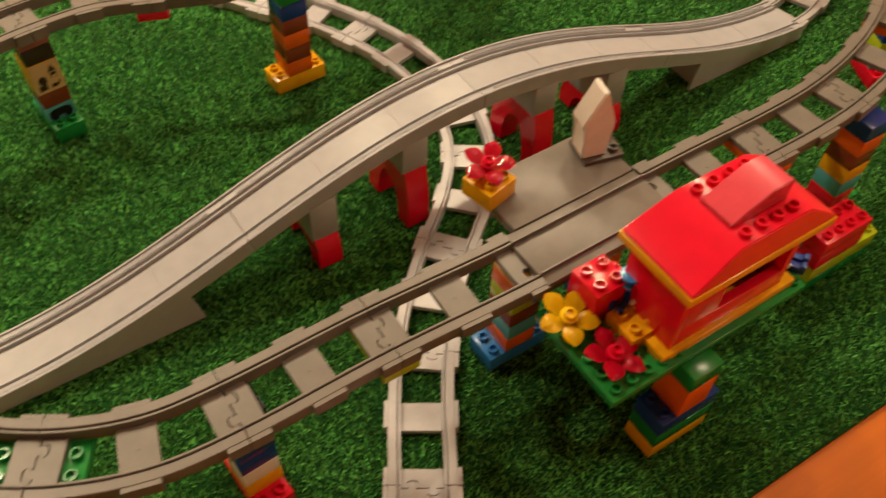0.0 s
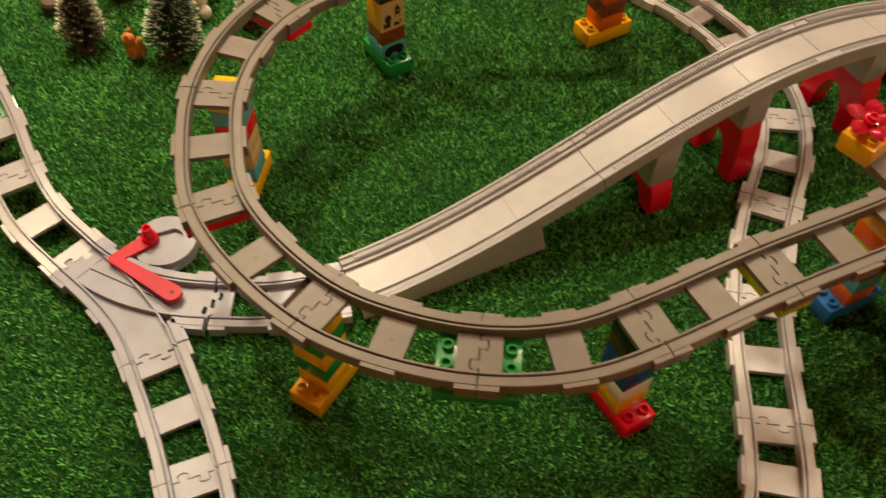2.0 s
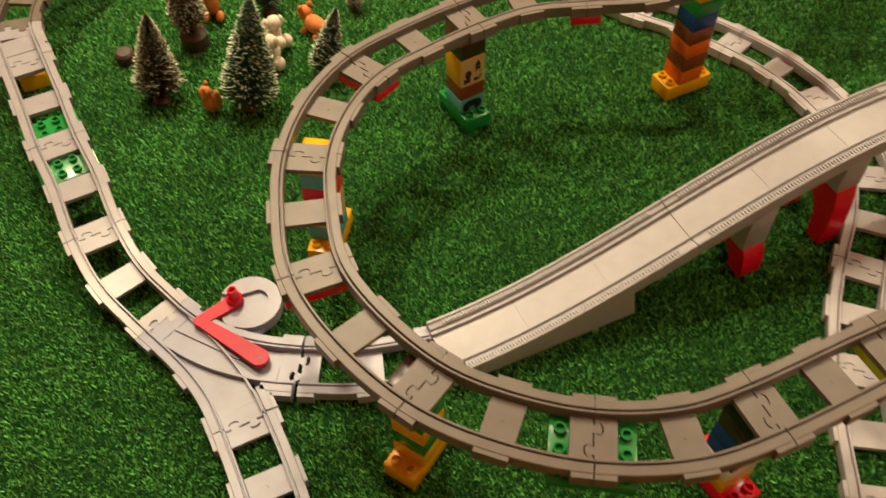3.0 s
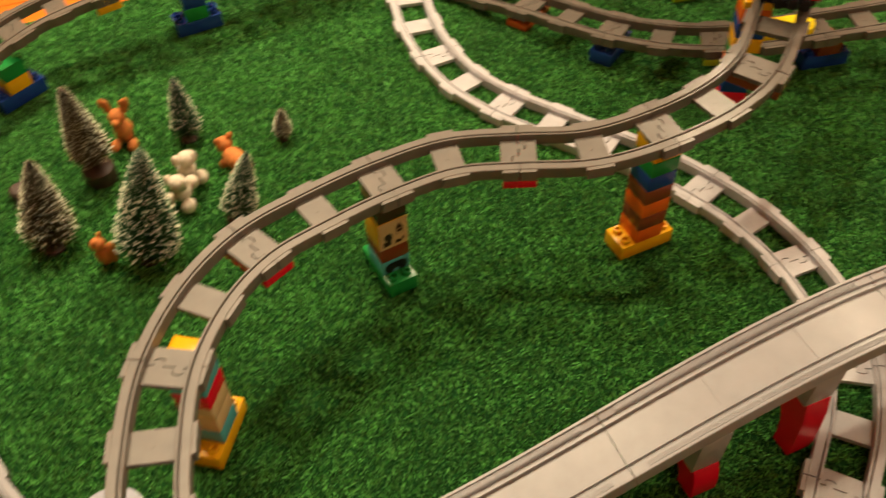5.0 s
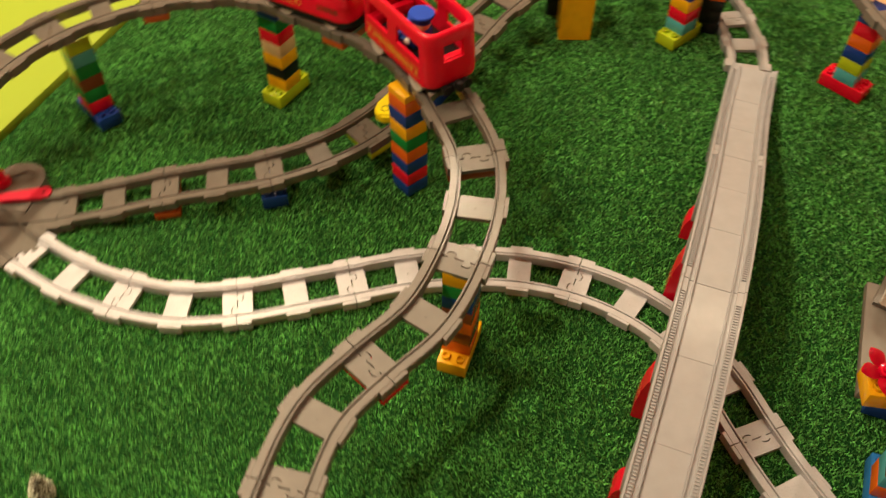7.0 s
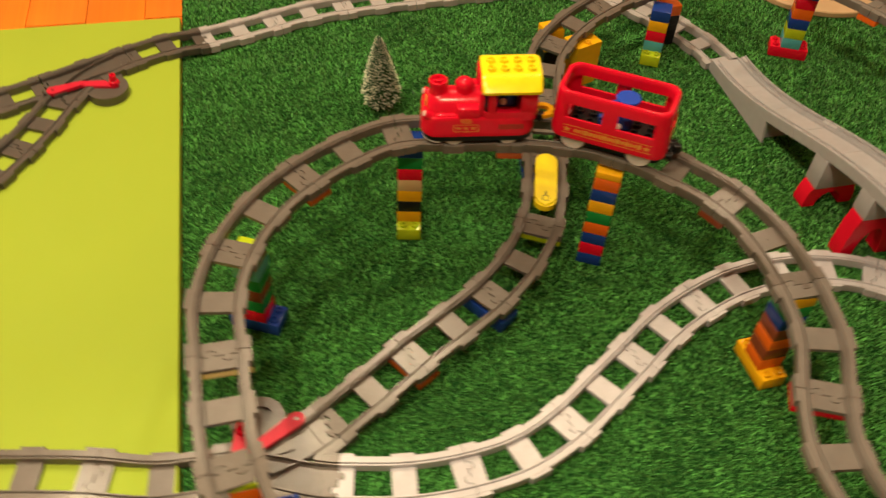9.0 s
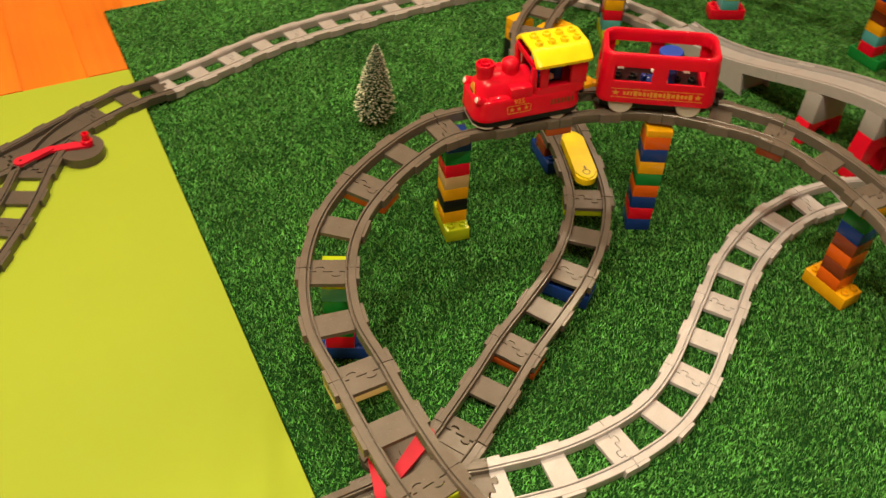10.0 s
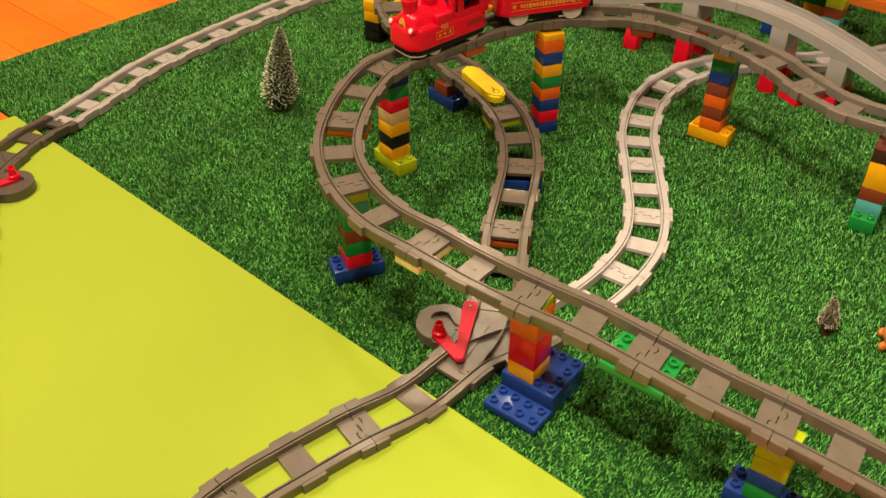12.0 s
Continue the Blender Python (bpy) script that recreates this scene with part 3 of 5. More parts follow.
def bridge():
    t = thing("toy_bridge", Matrix.Translation(BR0), "light grey plastic toy railway bridge on red arched feet", "toy bridge")
    inv = Matrix.Translation(-BR0)
    for k in range(4):
        bm = bmesh.new()
        sweep(bm, DECK, k * 0.256 + 0.0004, (k + 1) * 0.256 - 0.0004, DECK_PROFILE, -1, 28)
        bmesh.ops.recalc_face_normals(bm, faces=bm.faces)
        bmesh.ops.transform(bm, matrix=inv, verts=bm.verts)
        span = part("bridge_span", bm, GREY_B, t)
        bm = bmesh.new()
        for sg in (1, -1):
            for j in range(74):
                s = k * 0.256 + 0.016 + j * 0.00305
                m = DECK.basis(s)
                box(bm, -0.0007, 0.0007, sg * 0.0245 - 0.0 if sg > 0 else -0.0290, 0.0290 if sg > 0 else -0.0245, 0.0035, 0.0064, 0, m)
        bmesh.ops.transform(bm, matrix=inv, verts=bm.verts)
        tagged(part("rack_teeth", bm, GREY_B, span), kind="stuff")
        for j in range(3):
            bm = bmesh.new()
            a = k * 0.256 + j * 0.0853 + 0.0004
            sweep(bm, DECK, a, a + 0.0847, [(-0.0174, -0.0005), (0.0174, -0.0005), (0.0174, 0.0002), (0.0173, 0.0004), (-0.0173, 0.0004), (-0.0174, 0.0002)], -1, 8)
            bmesh.ops.recalc_face_normals(bm, faces=bm.faces)
            bmesh.ops.transform(bm, matrix=inv, verts=bm.verts)
            part("deck_panel", bm, GREY_B, span)
    for rev in (False, True):
        bm = bmesh.new()
        out = []
        for k in range(13):
            s = 0.190 * k / 12
            out.append((s, bridge_z(s) - 0.0095))
        lo = [(0.198, 0.0), (0.0, 0.0)]
        for sg in (1, -1):
            pts = out + [(0.198, 0.0), (0.0, 0.0)]
            y0, y1 = (0.029, 0.0322) if sg > 0 else (-0.0322, -0.029)
            a = [bm.verts.new((BLEN - s if rev else s, y0, z)) for s, z in pts]
            b = [bm.verts.new((BLEN - s if rev else s, y1, z)) for s, z in pts]
            n = len(pts)
            for i in range(n):
                bm.faces.new((a[i], a[(i + 1) % n], b[(i + 1) % n], b[i]))
            bm.faces.new(a), bm.faces.new(b[::-1])
        s0, s1 = (0.184, 0.187) if not rev else (BLEN - 0.187, BLEN - 0.184)
        box(bm, s0, s1, -0.029, 0.029, 0.0, bridge_z(0.184) - 0.009)
        bmesh.ops.recalc_face_normals(bm, faces=bm.faces)
        part("ramp_side", bm, GREY_B, t, m=pose(0, 0, 0, 0, 0, math.degrees(math.atan2(BDIR.y, BDIR.x))))
    for s, red in ((0.330, 0.036), (0.432, 0.074), (0.592, 0.074), (0.694, 0.036)):
        q = BDIR * s
        yaw = math.degrees(math.atan2(BDIR.y, BDIR.x))
        top = bridge_z(s) - 0.009
        leg = new("pier")
        leg.parent, leg.matrix_basis = t, pose(q.x, q.y, 0, 0, 0, yaw)
        bm = bmesh.new()
        box(bm, -0.0145, 0.0145, -0.0325, 0.0325, red, top, 0.0008)
        part("pier_block", bm, GREY_B, leg)
        # the red foot: an arch across the bridge
        bm = bmesh.new()
        inner = [(-0.0200 * math.cos(math.pi * k / 12), red * 0.70 * math.sin(math.pi * k / 12) ** 0.9) for k in range(13)]
        side = [(0.0395, 0), (0.0400, red * 0.12), (0.0393, red * 0.40), (0.0372, red * 0.74), (0.0330, red), (0.0170, red)]
        outer = [(-y, z) for y, z in side] + [(0.0, red)] + side[::-1]
        fi, fo, ri, ro = [[bm.verts.new((x, y, z)) for y, z in line] for x, line in ((-0.0125, inner), (-0.0125, outer), (0.0125, inner), (0.0125, outer))]
        for k in range(12):
            bm.faces.new((fi[k], fi[k + 1], fo[k + 1], fo[k]))
            bm.faces.new((ri[k], ro[k], ro[k + 1], ri[k + 1]))
            bm.faces.new((fi[k], ri[k], ri[k + 1], fi[k + 1]))
            bm.faces.new((fo[k], fo[k + 1], ro[k + 1], ro[k]))
        for k in (0, 12):
            bm.faces.new((fi[k], fo[k], ro[k], ri[k]))
        bmesh.ops.recalc_face_normals(bm, faces=bm.faces)
        part("arched_foot", bm, RED, leg, "red plastic arched foot")
    return t


bridge()

# ---- brick pillars ----
pillar(1.2435, 1.6525, 53, [YELLOW, ORANGE, BROWN, ORANGE, BROWN, BLUE, GREEN, YELLOW], "pillar of orange, brown, blue and green bricks on a yellow base")
pillar(1.2685, 1.911, 21, [BLUE, RED, BLUE, ORANGE, GREEN, YELLOW, BLUE, ORANGE, (YELLOW, 0.5)], "tall pillar of blue, red, orange, green and yellow bricks", (2, 2))
pillar(1.157, 2.138, 39, [LIME, YELLOW, BLACK, YELLOW, TAN, RED, GREEN, BLUE], "tall pillar of yellow, black, tan, red and green bricks on a lime base")
pillar(0.905, 2.172, -67, [BLUE, RED, GREEN, BROWN, GREEN, CYAN, LIME], "pillar of red, green and brown bricks on a blue base")
pillar(1.174, 1.076, 83, [YELLOW, YELLOW, GREEN, YELLOW, GREEN, YELLOW, DARK], "yellow and green striped brick pillar on a yellow base")
pillar(1.417, 1.165, -36, [RED, (YELLOW, 1), WHITE, BLUE, BLUE, DARK, BLACK], "pillar of yellow, white and navy bricks on a red base")
pillar(0.9795, 1.255, 106, [YELLOW, CYAN, TAN, TAN, RED, CYAN, YELLOW], "pillar of teal, tan and red bricks on a yellow base")
pillar(1.580, 1.362, 50, [SKY, ORANGE, CYAN, BROWN, LIME, ORANGE, YELLOW], "pillar of orange, teal and brown bricks on a mid blue base")
pillar(1.860, 1.638, 50, [GREEN, RED, CYAN, YELLOW, BROWN, ORANGE, BLUE], "pillar of red, teal, yellow and orange bricks on a green base")
pillar(1.914, 1.895, -66, [RED, CYAN, LIME, BLUE, ORANGE, RED, BLUE], "tall pillar of teal, lime, blue and orange bricks on a red base")
pillar(1.745, 2.075, 22, [LIME, CYAN, RED, YELLOW, BLUE], "pillar of teal, red, yellow and blue bricks on a lime base")
pillar(0.565, 1.762, 55, [BLUE, GREEN, BLUE, LIME, LIME], "pillar of green, blue and lime bricks on a blue base")
pillar(0.455, 1.535, 80, [BLUE, YELLOW, GREEN], "short pillar of yellow and green bricks on a blue base")
# the big corner pillar beside the crossing
t = thing("brick_pillar", pose(0.7005, 1.9645, 0, 0, 0, 52.5), "pillar of yellow, red and orange bricks on stepped blue bricks", "brick pillar", "brick pillars under the track")
brick(t, 4, 6, 0.5, BLUE, pose(0, 0, 0), [(i, j) for i in range(4) for j in (4, 5)])
brick(t, 4, 4, 1, BLUE, pose(0, -0.016, 0.5 * H), [(i, j) for i in range(4) for j in range(4) if not (i in (1, 2) and j in (1, 2))])
for k, (cc, hh, zz) in enumerate(((YELLOW, 1, 1.5), (RED, 2, 2.5), (ORANGE, 2, 4.5), (LIME, 0.5, 6.5))):
    brick(t, 2, 2, hh, cc, pose(0.011, -0.0025, zz * H), ())
# the printed pillar: a face and a house in dark print on a tan block
t = pillar(1.0248, 1.4944, -33, [GREEN, CYAN, BROWN, (YELLOW, 2), DARK, PINK], "pillar with a tan printed block on a green base")


def flat(bm, pts, m, z=0.0):
    bm.faces.new([bm.verts.new(m @ Vector((x, y, z))) for x, y in pts])


front = Matrix(((0, 0, 1, 0.0164), (1, 0, 0, 0), (0, 1, 0, 0), (0, 0, 0, 1)))
bm = bmesh.new()
box(bm, 0.0160, 0.0163, -0.0155, 0.0155, 3 * H + 0.0006, 5 * H - 0.0006)
part("printed_face", bm, TAN, t, "tan printed face of the block")
bm = bmesh.new()
for pts in ([(-0.009, 0.062), (-0.003, 0.062), (-0.003, 0.072), (-0.009, 0.072)], [(-0.0105, 0.071), (-0.0015, 0.071), (-0.002, 0.077), (-0.006, 0.080), (-0.010, 0.077)], [(-0.012, 0.061), (-0.010, 0.061), (-0.008, 0.066), (-0.012, 0.070)],
            [(0.002, 0.082), (0.011, 0.082), (0.0065, 0.091)], [(0.0035, 0.073), (0.0045, 0.073), (0.0045, 0.082), (0.0035, 0.082)], [(0.009, 0.073), (0.010, 0.073), (0.010, 0.082), (0.009, 0.082)], [(0.0045, 0.077), (0.009, 0.077), (0.009, 0.081), (0.0045, 0.081)],
            [(0.001, 0.062), (0.009, 0.062), (0.008, 0.066), (0.002, 0.067)], [(0.009, 0.063), (0.0115, 0.066), (0.011, 0.070), (0.009, 0.067)]):
    flat(bm, pts, front)
part("print", bm, DARK, t, "dark brown print")
bm = bmesh.new()
for cx in (-0.0075, 0.0075):
    flat(bm, [(cx + 0.0048 * math.cos(a * 0.5236), 0.025 + 0.0048 * math.sin(a * 0.5236)) for a in range(12)], front)
flat(bm, [(-0.013, 0.025), (0.013, 0.025), (0.012, 0.032), (0.007, 0.035), (-0.007, 0.035), (-0.012, 0.032)], front, 0.0002)
part("vehicle_print", bm, BLACK, t, "black vehicle print")

# further supports
pillar(1.352, 2.062, 40, [BLUE, BROWN], "short brown brick support on a blue base")
pillar(1.600, 2.198, 60, [BLACK, BLACK, YELLOW, YELLOW], "black and yellow brick pillar", (2, 2))
q = sleeper_near(IN, 1.100, 1.957)
t = thing("brick_support", pose(q[0][3], q[1][3], 0, 0, 0, -5), "blue brick under the climbing track", "brick support", "single brick supports")
brick(t, 2, 4, 1, BLUE, pose(0, 0, 0), [(0, 0), (1, 0), (0, 3), (1, 3)])
q = sleeper_near(IN, 0.973, 1.982)
t = thing("brick_support", pose(q[0][3], q[1][3], 0, 0, 0, -8), "orange plate under the climbing track", "brick support", "single brick supports")
brick(t, 2, 4, 0.5, RUST, pose(0, 0, 0), [(0, 0), (1, 0), (0, 3), (1, 3)])
t = thing("clip_plate", sleeper_near(IN, 1.236, 1.976) @ pose(0, 0, -0.0097), "flat lime plate clipped under the climbing track", "toy brick plate", "plates under track joints")
brick(t, 2, 4, 0.5, LIME, pose(0, 0, 0), ())
# plates that clip the raised joints together
for x, y, cc, nx in ((0.972, 1.365, RED, 2), (1.128, 1.576, RED, 2), (1.010, 2.190, RUST, 2), (1.225, 2.050, RUST, 2), (1.302, 1.800, BROWN, 2), (1.059, 1.123, RED, 2), (0.779, 2.079, PALE, 2),
                     (1.510, 1.262, LIME, 2), (1.740, 1.535, ORANGE, 2), (1.885, 1.800, ORANGE, 2), (0.498, 1.650, YELLOW, 2)):
    m = sleeper_near(UP, x, y)
    t = thing("clip_plate", m @ pose(0, 0, -0.0097), "flat %s plate clipped under a raised track joint" % cc.name.replace("_plastic", "").replace("_", " "), "toy brick plate", "plates under track joints")
    brick(t, nx, 4, 0.5, cc, pose(0, 0, 0), ())
for x, y, nx in ((1.317, 1.078, 4), (0.656, 1.218, 6), (0.640, 1.874, 4)):
    m = sleeper_near(UP, x, y)
    t = thing("clip_plate", m @ pose(0, 0, -0.0075), "green studded plate clipped under a track joint", "toy brick plate", "plates under track joints")
    brick(t, nx, 4, 0.5, GREEN, pose(0, 0, -0.002), [(i, j) for i in range(nx) for j in range(4) if i not in (nx // 2 - 1, nx // 2)])
# low supports under the descending track
for x, y, lay in ((0.5, 1.33, [YELLOW]), (0.62, 1.245, [GREEN])):
    pillar(x, y, -38, lay, "low brick support under the descending track", (4, 2))

# ---- the tall yellow arch support ----
t = thing("arch_support", pose(1.600, 2.138, 0, 0, 0, 70), "tall yellow plastic arch block under the track", "toy arch block")
bm = bmesh.new()
pts = [(-0.019, 0), (-0.012, 0), (-0.012, 0.034)] + [(-0.012 * math.cos(math.pi * k / 10), 0.034 + 0.012 * math.sin(math.pi * k / 10)) for k in range(1, 10)] + [(0.012, 0.034), (0.012, 0), (0.019, 0), (0.019, 0.078), (-0.019, 0.078)]
a = [bm.verts.new((x, -0.024, z)) for x, z in pts]
b = [bm.verts.new((x, 0.024, z)) for x, z in pts]
for i in range(len(pts)):
    bm.faces.new((a[i], a[(i + 1) % len(pts)], b[(i + 1) % len(pts)], b[i]))
bmesh.ops.triangulate(bm, faces=[bm.faces.new(a), bm.faces.new(b[::-1])])
bmesh.ops.recalc_face_normals(bm, faces=bm.faces)
part("arch", bm, YELLOW, t)
bm = bmesh.new()
for x in (-0.012, 0.012):
    stud(bm, x, 0.0, 0.078)
tagged(part("studs", bm, YELLOW, t), kind="stuff")

# ---- the yellow function block on the climbing track ----
m = IN.basis(IN.near(1.293, 2.008))
t = thing("track_block", m @ pose(0, 0, 0.0085), "long smooth yellow tile with a printed mark on the track", "toy block")
bm = bmesh.new()
prism(bm, rounded(0.098, 0.030, 0.0145, 8), 0, 0.0125)
bmesh.ops.bevel(bm, geom=[e for e in bm.edges if all(v.co.z > 0.012 for v in e.verts)], offset=0.003, segments=3, affect="EDGES")
part("tile", bm, LEMON, t)
bm = bmesh.new()
for k in range(20):
    a0, a1 = k * math.pi / 10, (k + 1) * math.pi / 10
    flat(bm, [(-0.036 + r * math.cos(a), r * math.sin(a)) for r, a in ((0.0042, a0), (0.0054, a0), (0.0054, a1), (0.0042, a1))], Matrix(), 0.0127)
flat(bm, [(-0.032, -0.001), (-0.024, -0.001), (-0.024, 0.001), (-0.032, 0.001)], Matrix(), 0.0127)
part("printed_mark", bm, DARK, t)

# ---- switches ----


def switch(stem, d0, ends2, disc, lever, material, label, z=0.0):
    """stem: the shared end; ends2: the two branch ends with their headings; disc: the round stand; lever: pivot, knee and knob."""
    t = thing("track_switch", pose(stem[0], stem[1], z), label, "toy track switch", "toy track switches")
    off = Vector((stem[0], stem[1], 0))
    lines = []
    for ex, ey, hx, hy in ends2:
        L = (Vector((ex, ey, 0)) - off).length
        pts = []
        for k in range(7):
            u = k / 6
            p0, p1, p2, p3 = Vector((0, 0, 0)), Vector((d0[0], d0[1], 0)) * L * 0.38, Vector((ex, ey, 0)) - off - Vector((hx, hy, 0)) * L * 0.38, Vector((ex, ey, 0)) - off
            pts.append(p0 * (1 - u) ** 3 + p1 * 3 * u * (1 - u) ** 2 + p2 * 3 * u * u * (1 - u) + p3 * u ** 3)
        lines.append(Line(pts, 0.003))
    a, b = lines
    split = max(s for s in (q * 0.004 for q in range(int(min(a.length, b.length) / 0.004))) if (a.at(s)[0] - b.at(s)[0]).length < 0.047)
    turn = 1 if a.at(0.8 * a.length)[2].dot(b.at(0.8 * b.length)[0] - a.at(0.8 * a.length)[0]) > 0 else -1
    for k, ln in enumerate(lines):
        toward = turn if k == 0 else -turn     # the side on which the other branch lies
        bm = bmesh.new()
        sweep(bm, ln, 0.0166, ln.length - 0.018, [(-0.0200, 0.0005), (0.0200, 0.0005), (0.0200, 0.0050 + 0.0004 * k), (-0.0200, 0.0050 + 0.0004 * k)], -1, 14)
        bmesh.ops.recalc_face_normals(bm, faces=bm.faces)
        part("switch_plate", bm, material, t)
        bm = bmesh.new()
        sweep(bm, ln, 0.0005, ln.length - 0.0005, RAIL, -toward, 16)
        part("rail", bm, material, t)
        bm = bmesh.new()
        sweep(bm, ln, split, ln.length - 0.0005, RAIL, toward, 8)
        part("rail", bm, material, t)
        bm = bmesh.new()
        sweep(bm, ln, 0.16 * split, split, [(0.0172, 0.004), (0.0192, 0.004), (0.0192, 0.0112), (0.0172, 0.0112)], toward, 10)
        bmesh.ops.recalc_face_normals(bm, faces=bm.faces)
        part("guide_rail", bm, material, t)
        bm = bmesh.new()
        out = jig(-1) + [(-0.0175, 0.0179), (-0.0175, -0.0179)]
        slab(bm, ln, ln.length, out, 0.001, 0.0061)
        bmesh.ops.recalc_face_normals(bm, faces=bm.faces)
        part("end_sleeper", bm, material, t)
        for s, side in ((0.012, -toward), (ln.length * 0.5, -toward), (ln.length - 0.010, -toward), (ln.length - 0.010, toward)):
            bm = bmesh.new()
            slab(bm, ln, s, [(-0.010, side * 0.0295 - 0.0035), (0.010, side * 0.0295 - 0.0035), (0.010, side * 0.0295 + 0.0035), (-0.010, side * 0.0295 + 0.0035)], 0.0005, 0.0119)
            part("lug", bm, material, t)
    bm = bmesh.new()
    slab(bm, a, 0.0, (jig(1) + [(0.0180, 0.0179), (0.0180, -0.0179)])[::-1], 0.001, 0.0061)
    bmesh.ops.recalc_face_normals(bm, faces=bm.faces)
    part("end_sleeper", bm, material, t)
    dx, dy = disc[0] - off.x, disc[1] - off.y
    # flat web between the stand and the rails
    near = min((a, b), key=lambda ln: (ln.at(ln.length * 0.5)[0] - Vector((dx, dy, 0))).length)
    bm = bmesh.new()
    p0, p1 = near.at(near.length * 0.12)[0], near.at(near.length * 0.62)[0]
    c0 = Vector((dx, dy, 0))
    along = (p1 - p0).normalized() * 0.027
    web = [c0 - along, c0 + along, p1, p0]
    prism(bm, [(v.x, v.y) for v in web], 0.0006, 0.0072)
    bmesh.ops.recalc_face_normals(bm, faces=bm.faces)
    part("web", bm, material, t)
    bm = bmesh.new()
    lathe(bm, [(0.031, 0), (0.031, 0.0100), (0.0, 0.0100)], 40, Matrix.Translation((dx, dy, 0)))
    kx, ky = lever[1][0] - disc[0], lever[1][1] - disc[1]
    a0 = math.degrees(math.atan2(ky, kx))
    pac = [(dx + 0.031 * math.cos(radians(a0 + g)), dy + 0.031 * math.sin(radians(a0 + g))) for g in range(44, 317, 8)]
    nx, ny = math.cos(radians(a0)), math.sin(radians(a0))
    pac += [(dx + nx * 0.005 - ny * sgn * 0.0125, dy + ny * 0.005 + nx * sgn * 0.0125) for sgn in (-1,)]
    pac += [(dx - nx * 0.006 + 0.0125 * math.cos(radians(a0 + 180 + g)), dy - ny * 0.006 + 0.0125 * math.sin(radians(a0 + 180 + g))) for g in range(60, -61, -20)]
    pac += [(dx + nx * 0.005 - ny * sgn * 0.0125, dy + ny * 0.005 + nx * sgn * 0.0125) for sgn in (1,)]
    prism(bm, pac, 0.0095, 0.0143)
    part("round_stand", bm, material, t)
    pts = [Vector((x - off.x, y - off.y, 0)) for x, y in lever]
    bm = bmesh.new()
    for a, b, w0, w1 in ((pts[0], pts[1], 0.0092, 0.0050), (pts[1], pts[2], 0.0060, 0.0085)):
        d = (b - a).normalized()
        n = Vector((-d.y, d.x, 0))
        out = []
        for cc, w, s0 in ((b, w1, -90), (a, w0, 90)):
            for k in range(9):
                an = radians(s0 + 180 * k / 8)
                out.append(cc + d * (w * math.cos(an)) + n * (w * math.sin(an)))
        prism(bm, [(v.x, v.y) for v in out], 0.0100, 0.0152 if w0 > 0.009 else 0.0138)
    lev = part("lever", bm, RED_M, t, "red plastic switch lever")
    bm = bmesh.new()
    lathe(bm, [(0.0085, 0.0135), (0.0078, 0.0185), (0.0055, 0.0200), (0.0050, 0.030), (0.0046, 0.0305), (0.0034, 0.0305), (0.0033, 0.026), (0, 0.026)], 20, Matrix.Translation(pts[2]))
    part("knob", bm, RED, lev)
    # the dark inside of the pivot hole, painted as a flat disc
    bm = bmesh.new()
    lathe(bm, [(0.0022, 0.0150), (0.0022, 0.01535), (0, 0.01535)], 14, Matrix.Translation(pts[0]))
    part("pin", bm, DARK, lev, "dark pivot pin")
    return t


q0, d0, _ = UP.at(UP.length)
switch((q0.x, q0.y), (d0.x, d0.y), ((1.036, 1.103, 0.93, 0.37), (1.020, 1.031, 0.78, -0.62)), (0.953, 1.143), ((0.997, 1.093), (0.921, 1.103), (0.938, 1.139)), GREY_L, "light grey track switch with a red lever on the grass")
q0, d0, _ = WEST.at(0.0)
switch((q0.x, q0.y), (-d0.x, -d0.y), ((0.845, 2.000, 0.97, -0.15), (0.800, 1.945, 0.62, -0.78)), (0.798, 2.063), ((0.826, 2.031), (0.743, 2.044), (0.779, 2.067)), GREY_N, "dark grey track switch with a red lever on the grass")
q0, d0, _ = J3.at(J3.length)
switch((q0.x, q0.y), (d0.x, d0.y), ((1.005, 2.745, -0.96, 0.22), (1.005, 2.700, -0.9, -0.4)), (1.065, 2.668), ((1.005, 2.722), (1.045, 2.705), (1.078, 2.668)), GREY_K, "dark grey track switch with a red lever on the foam board", 0.010)
J3B = Line([(1.005, 2.700, 0.010), (0.94, 2.670, 0.010), (0.87, 2.645, 0.010), (0.78, 2.62, 0.010)])
run(J3B, 0.0, J3B.length, GREY_K, "dark grey plastic toy track on the foam board")

# ---- platform with sign ----
m = UP.basis((U_PLAT0 + U_PLAT1) / 2)
L2 = (U_PLAT1 - U_PLAT0) / 2
t = thing("station_platform", m, "dark grey station track piece with a flat platform", "toy platform")
bm = bmesh.new()
box(bm, -L2, L2, -0.0292, 0.0292, 0.0, 0.0105, 0.0004)
part("track_bed", bm, GREY_D, t)
for sg in (1, -1):
    bm = bmesh.new()
    box(bm, -L2, L2, sg * 0.0186 - 0.0008, sg * 0.0186 + 0.0008, 0.0104, 0.0148)
    part("guide_rail", bm, GREY_D, t)
bm = bmesh.new()
box(bm, -L2 * 0.98, L2 * 0.86, -0.090, -0.0294, 0.003, 0.0125, 0.0006)
part("platform_slab", bm, GREY_D, t)
sg_m = m @ pose(-L2 * 0.66 - 0.008, -0.080, 0.0125) @ pose(-0.005, 0.016, 0, 0, 0, 76)
t = thing("direction_sign", sg_m, "white arrow-shaped toy sign standing on the platform", "toy sign")
bm = bmesh.new()
box(bm, -0.016, 0.016, -0.022, 0.016, 0, 0.0046, 0.0005)
for x in (-0.008, 0.008):
    stud(bm, x, 0.0085, 0.0044)
part("base_plate", bm, GREY_K, t, "dark grey studded base plate")
bm = bmesh.new()
